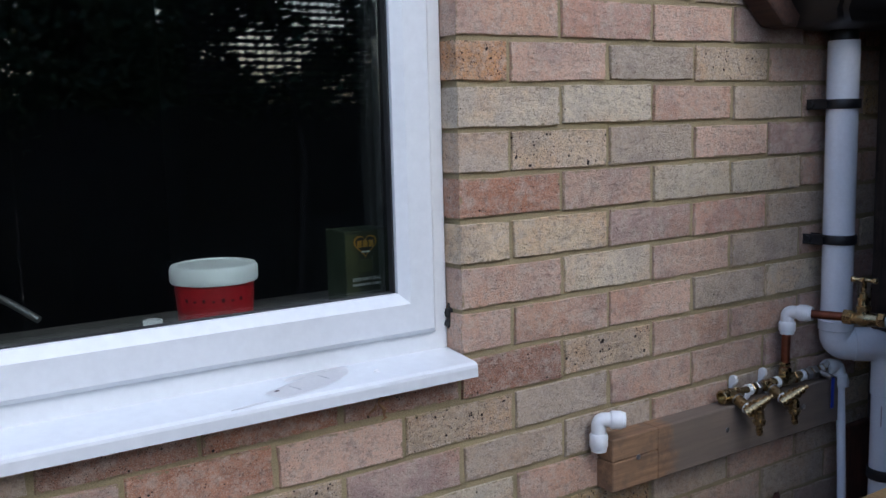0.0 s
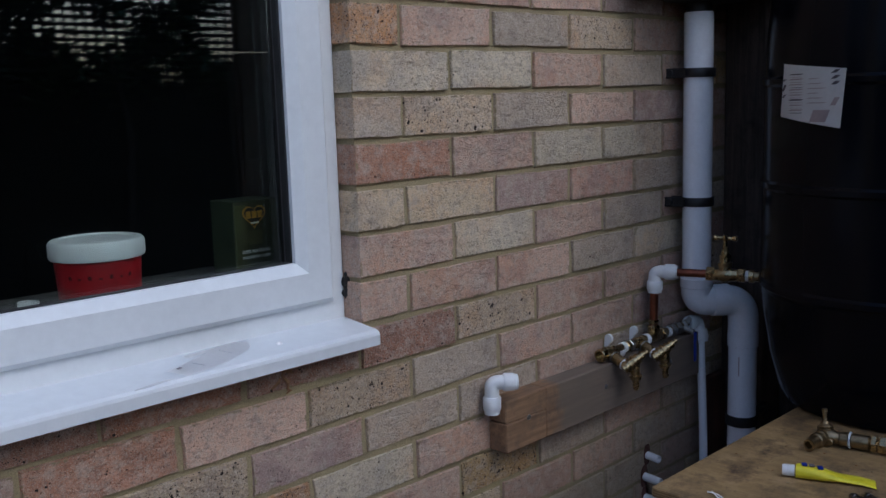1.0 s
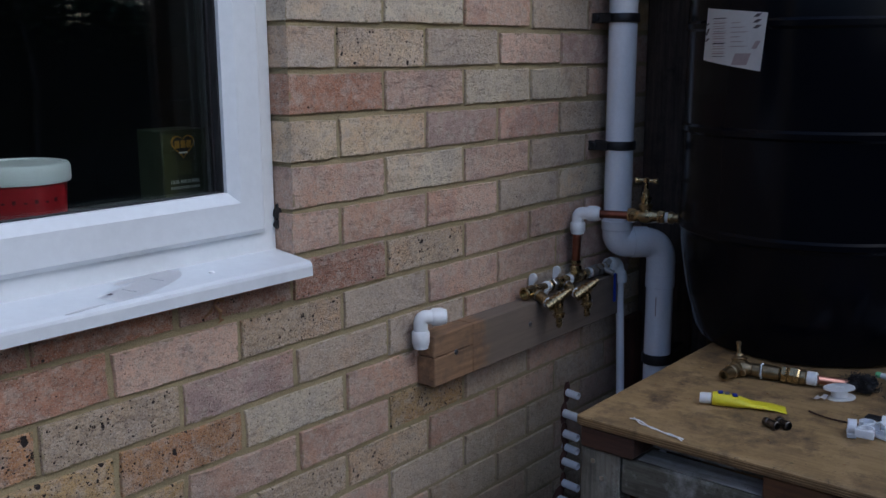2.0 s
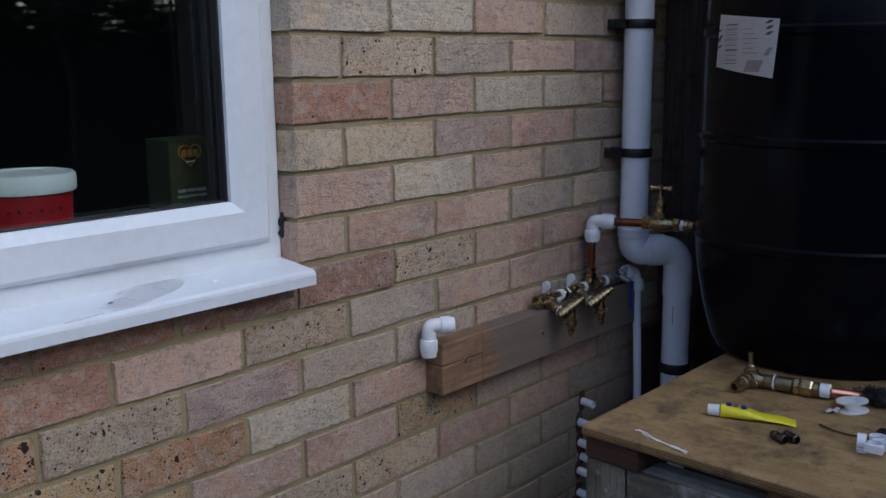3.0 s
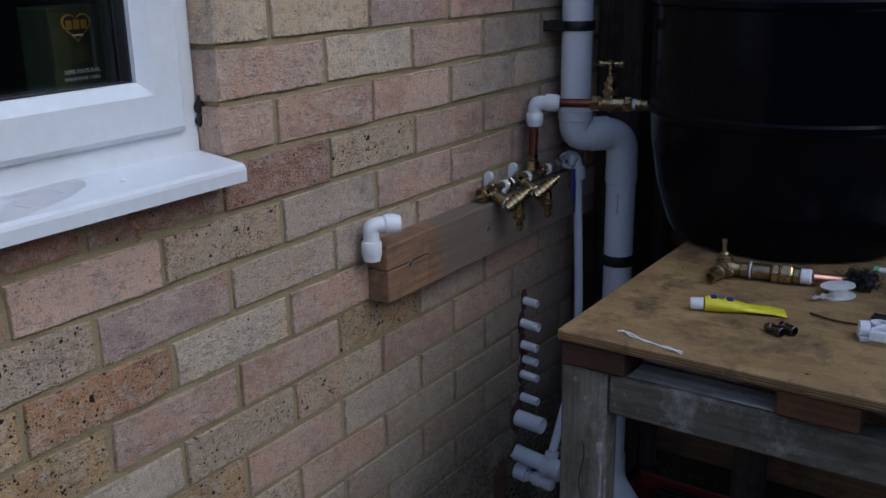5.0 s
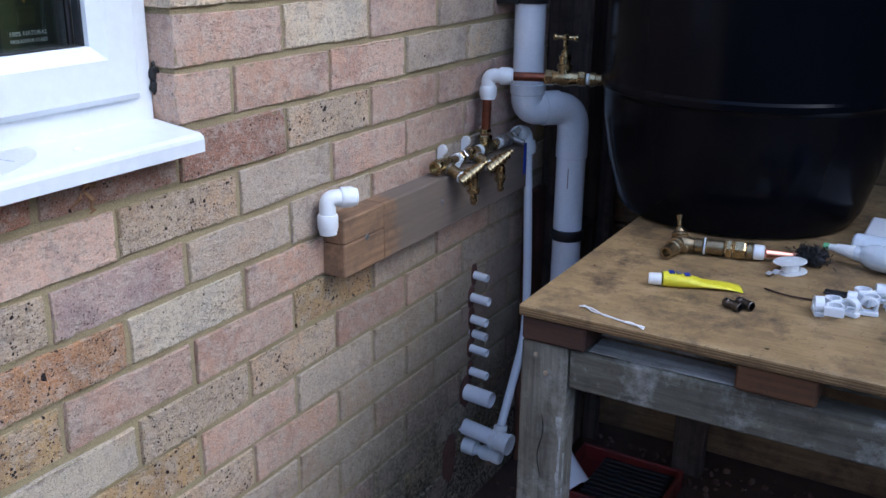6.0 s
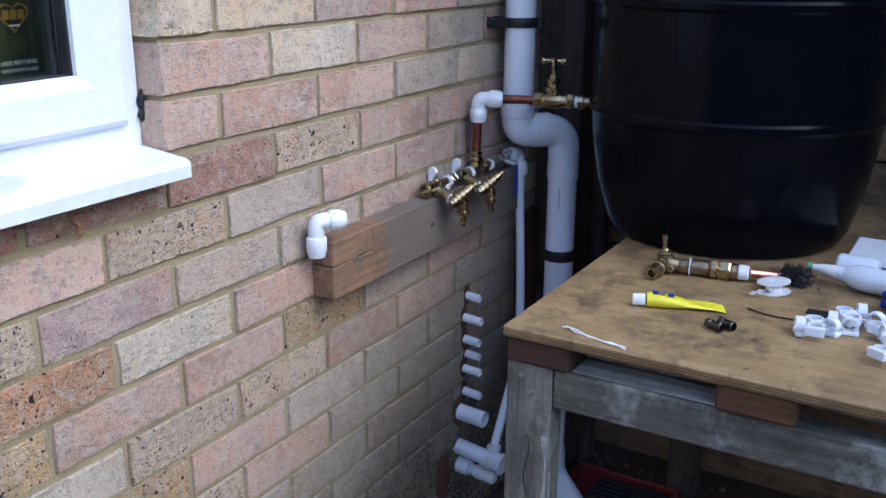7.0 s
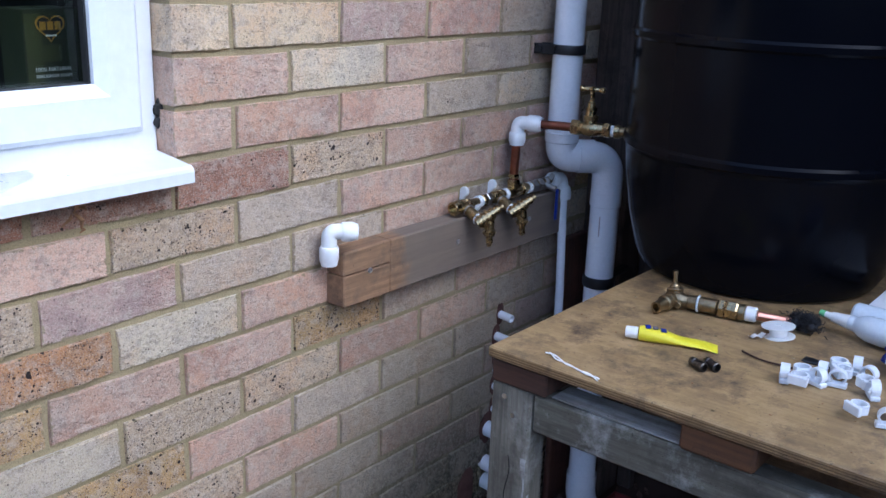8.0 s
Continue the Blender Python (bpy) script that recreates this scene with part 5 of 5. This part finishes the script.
# ---- ground clutter under and beside the stand ----
tray = thing("red_tray", "dusty red plastic crate with a grey grille under the stand", "crate")
RED_CRATE = plain("dusty_red_plastic", (0.16, 0.018, 0.016), 0.5, dirt=(0.06, 0.028, 0.022), amount=0.7)
bm = box(0.93, 1.16, -0.42, -0.16, GROUND, GROUND + 0.010, 0.003)
for b in ((0.93, 0.940, -0.42, -0.16), (1.150, 1.16, -0.42, -0.16), (0.940, 1.150, -0.42, -0.410), (0.940, 1.150, -0.170, -0.16)):
    box(b[0], b[1], b[2], b[3], GROUND + 0.006, GROUND + 0.050, 0.003, bm)
for k in range(12):
    box(0.9275, 0.931, -0.41 + k * 0.021, -0.402 + k * 0.021, GROUND + 0.008, GROUND + 0.044, 0.001, bm)
part("shell", bm, RED_CRATE, tray)
for k in range(9):
    part("grille_slat", box(0.965 + k * 0.019, 0.971 + k * 0.019, -0.400, -0.230, GROUND + 0.036, GROUND + 0.044, 0.0015), BLACK_CLIP, tray)
part("grille_frame", box(0.955, 1.145, -0.405, -0.225, GROUND + 0.018, GROUND + 0.035, 0.003), BLACK_CLIP, tray)
chips = bmesh.new()
rg = random.Random(5)
for k in range(900):
    x, y = rg.uniform(0.2, 1.3), rg.uniform(-0.9, -0.01)
    s = rg.uniform(0.003, 0.013)
    bmesh.ops.create_icosphere(chips, subdivisions=1, radius=s, matrix=Matrix.Translation((x, y, GROUND + s * 0.25)) @ Euler((rg.random() * 3, rg.random() * 3, rg.random() * 3)).to_matrix().to_4x4() @ Matrix.Diagonal((1, rg.uniform(0.4, 1), rg.uniform(0.3, 0.8), 1)))
tagged(part("rubble", chips, plain("rubble", (0.12, 0.068, 0.05), 0.95, dirt=(0.05, 0.035, 0.028), scale=40.0, amount=0.9, bump=0.6)), "crumbs of brick, bark and soil on the ground", "rubble", kind="stuff")

# ---- the garden behind, which the pane reflects ----
gfence = tagged(new("garden_fence"), "garden fence boards coloured near black as backlit, with a square trellis on top", "fence", kind="structure")
GY = -4.0
for k in range(46):
    x = -5.2 + k * 0.25
    part("board", box(x, x + 0.244, GY - 0.02, GY + 0.004 * (k % 2), GROUND, 1.50), BACKLIT_FENCE, gfence)
lat = bmesh.new()
for k in range(0, 25):
    x = 1.0 + k * 0.060
    box(x, x + 0.022, GY + 0.020, GY + 0.026, 0.85, 2.60, bm=lat)
for k in range(42):
    z = 0.86 + k * 0.042
    box(1.0, 2.50, GY + 0.027, GY + 0.033, z, z + 0.020, bm=lat)
part("trellis", lat, BACKLIT_FENCE, gfence)


def leaves(centres, count, spread, seed, size=0.07):
    """Many small leaf blades in clumps round the centres, as one mesh."""
    r = np.random.RandomState(seed)
    c = np.array(centres)[r.randint(0, len(centres), count)] + r.normal(0, 1, (count, 3)) * np.array(spread)
    a, b = r.normal(0, 1, (count, 3)), r.normal(0, 1, (count, 3))
    a /= np.linalg.norm(a, axis=1)[:, None]
    b -= a * (a * b).sum(1)[:, None]
    b /= np.linalg.norm(b, axis=1)[:, None]
    s = r.uniform(0.6, 1.3, (count, 1)) * size
    v = np.stack([c - a * s, c + b * s * 0.45, c + a * s, c - b * s * 0.45], 1).reshape(-1, 3)
    f = np.arange(count * 4).reshape(-1, 4)
    me = bpy.data.meshes.new("crown")
    me.from_pydata(v.tolist(), [], f.tolist())
    me.materials.append(FOLIAGE)
    return me


def tree(x, y, height, width, seed, low=1.0, count=9000):
    t = thing("garden_tree", "dense dark green garden tree behind the fence", "tree", "garden trees")
    r = random.Random(seed)
    part("trunk", sweep([(x, y, GROUND), (x + 0.1, y, height * 0.35), (x - 0.05, y + 0.1, height * 0.8)], [0.16, 0.11, 0.03], 10), POST, t)
    cs = []
    for k in range(26):
        z = r.uniform(low, height)
        w = width * math.sqrt(max(0.05, 1 - ((z - low) / (height - low + 0.3)) ** 2))
        cs.append((x + r.uniform(-w, w), y + r.uniform(-w, w) * 0.6, z))
        if k < 7:
            part("limb", sweep([(x, y, height * 0.3 + 0.1 * k), ((x + cs[-1][0]) / 2, (y + cs[-1][1]) / 2, (height * 0.35 + z) / 2), cs[-1]], [0.05, 0.035, 0.01], 6), POST, t)
    ob = new("crown", leaves(cs, count, (width * 0.24, width * 0.24, 0.32), seed))
    ob.parent = t


for row in ((-0.1, -6.0, 6.6, 1.4, 3), (1.75, -6.4, 5.6, 0.35, 5, 1.4, 3500), (6.3, -6.2, 6.4, 1.3, 6), (7.6, -4.6, 6.4, 1.5, 8), (0.75, -5.2, 3.4, 0.45, 12, 1.2, 5000)):
    tree(*row)
# unseen hedge, added to hide low sky from the barrel's gloss
hedge = thing("sky_block_hedge", "unseen dense dark green hedge added to block sky from the left", "hedge")
part("stems", box(-4.9, -4.5, -7.0, -0.1, GROUND, 2.0, 0.05), plain("hedge_depth", (0.02, 0.028, 0.012), 0.95, bump=0.8), hedge)
hl = new("hedge_leaves", leaves([(-4.45, -6.8 + 0.35 * (i % 20), 0.1 + 0.17 * (i // 20)) for i in range(240)], 9000, (0.08, 0.2, 0.2), 31, 0.06))
hl.parent = hedge
climber = thing("climbing_plant", "leafy climber on the garden trellis", "climbing plant")
part("stem", sweep([(1.6, GY + 0.05, GROUND), (1.7, GY + 0.06, 1.2), (1.5, GY + 0.05, 2.2)], [0.02, 0.015, 0.006], 6), POST, climber)
rcl = random.Random(9)
CLUMPS = []
for k in range(90):
    # the growth leaves a slanting gap through which the sky shows
    x, z = rcl.uniform(-0.6, 2.6), rcl.uniform(1.40, 2.70)
    off = (z - 1.60) - 0.85 * (x - 1.50)
    if not (-0.10 < off < 0.15 and x > 1.42):
        CLUMPS.append((x, GY - 0.05, z))
vine = new("vine_leaves", leaves(CLUMPS, 15000, (0.085, 0.05, 0.075), 21, 0.038))
vine.parent = climber


# ---- bricks of the house wall, one by one ----
TONES = {
    "pink": (0.535, 0.375, 0.285, 0.28), "cream": (0.575, 0.46, 0.31, 0.40), "white": (0.59, 0.51, 0.375, 0.48), "grey": (0.455, 0.375, 0.285, 0.42),
    "mauve": (0.435, 0.315, 0.265, 0.25), "tan": (0.51, 0.355, 0.175, 1.00), "orange": (0.49, 0.285, 0.15, 1.0), "red": (0.41, 0.225, 0.150, 0.6),
    "speck": (0.53, 0.415, 0.285, 0.90), "dark": (0.36, 0.205, 0.145, 0.75), "rose": (0.47, 0.305, 0.235, 0.22),
}
# for each course, the tones from the window's edge towards the corner, and from the edge back under the window
RIGHT = {
    9: "pink white cream grey pink", 8: "pink rose pink mauve dark", 7: "orange pink grey speck pink", 6: "white white pink grey pink", 5: "grey speck grey pink mauve",
    4: "red pink white white pink", 3: "cream cream mauve rose grey", 2: "pink white pink grey pink", 1: "pink pink pink grey white",
    0: "dark speck pink pink mauve", -1: "speck grey pink pink mauve", -2: "grey grey pink grey mauve", -3: "white pink pink mauve mauve",
    -4: "pink tan grey pink grey", -5: "speck speck rose pink grey", -6: "pink grey grey grey mauve", -7: "speck pink grey grey mauve",
    -8: "grey grey pink grey grey", -9: "pink grey grey mauve grey", -10: "grey mauve grey grey dark",
}
LEFT = {
    0: "dark red dark", -1: "pink red mauve", -2: "mauve speck orange", -3: "orange tan tan", -4: "pink tan tan", -5: "white tan orange",
    -6: "tan tan pink", -7: "tan pink speck", -8: "grey tan speck",
}


def brick_mesh(length, seed):
    rnd = random.Random(seed)
    bm = bmesh.new()
    # worn outline, a chamfered arris all round, and a slightly uneven face
    nx = 5 if length > 0.15 else 3
    low = [(length * k / nx, 0.0) for k in range(nx)] + [(length, 0.0), (length, 0.0325)]
    rim = low + [(length - x, 0.065 - z) for x, z in low]
    drop = [rnd.uniform(-0.0022, 0.0022) for k in range(4)]
    worn = []
    for x, z in rim:
        lean = drop[0] + (drop[1] - drop[0]) * x / length if z < 0.03 else drop[2] + (drop[3] - drop[2]) * x / length
        worn.append((x + rnd.uniform(-0.0016, 0.0016), z + lean + rnd.uniform(-0.0011, 0.0011)))
    face, edge, back = [], [], []
    mid = Vector((length / 2, 0, 0.0325))
    for x, z in worn:
        w = rnd.uniform(0.0005, 0.0017)
        sx, sz = (1 if x < mid.x - 0.3 * length else -1 if x > mid.x + 0.3 * length else 0), (1 if z < 0.02 else -1 if z > 0.045 else 0)
        face.append(bm.verts.new((x + sx * w * (abs(x - mid.x) > 0.45 * length), rnd.uniform(-0.0008, 0.0008), z + sz * w)))
        edge.append(bm.verts.new((x, rnd.uniform(0.0014, 0.0030), z)))
        back.append(bm.verts.new((x, 0.1025, z)))
    hub = bm.verts.new((mid.x + rnd.uniform(-0.02, 0.02), rnd.uniform(-0.0008, 0.0008), mid.z))
    for k in range(len(rim)):
        j = (k + 1) % len(rim)
        bm.faces.new((hub, face[k], face[j]))
        bm.faces.new((face[k], edge[k], edge[j], face[j]))
        bm.faces.new((edge[k], back[k], back[j], edge[j]))
    me = bpy.data.meshes.new("brick")
    bmesh.ops.recalc_face_normals(bm, faces=bm.faces)
    bm.to_mesh(me)
    bm.free()
    me.materials.append(BRICK)
    return me


FULL = [brick_mesh(0.215, s) for s in range(14)]
HALF = [brick_mesh(0.1025, s) for s in range(20, 28)]
rnd = random.Random(7)
FALLBACK = ["pink", "pink", "cream", "grey", "white", "speck", "mauve", "tan", "rose", "grey"]


def lay(x, course, half, tone):
    ob = new("brick", rnd.choice(HALF if half else FULL))
    ob.location = (x + rnd.uniform(-0.001, 0.001), rnd.uniform(-0.0012, 0.0012), 1.005 + COURSE * (course - 1) + rnd.uniform(-0.001, 0.001))
    ob.color = TONES[tone]
    ob.parent = wall


for course in range(-14, 17):
    odd = course % 2 != 0
    right = RIGHT.get(course, "").split()
    left = LEFT.get(course, "").split()
    # towards the corner from the window's edge
    beside = course >= 1
    x = (0.0 if beside else -0.1125) if odd else 0.0
    k = 0
    while x < 1.3:
        half = odd and beside and k == 0
        lay(x, course, half, right[k] if k < len(right) else rnd.choice(FALLBACK))
        x += 0.1125 if half else STRETCH
        k += 1
    if course < 1:
        x = (-0.1125 if odd else 0.0) - STRETCH
        k = 0
        while x > -1.6:
            lay(x, course, False, left[k] if k < len(left) else rnd.choice(FALLBACK))
            x -= STRETCH
            k += 1
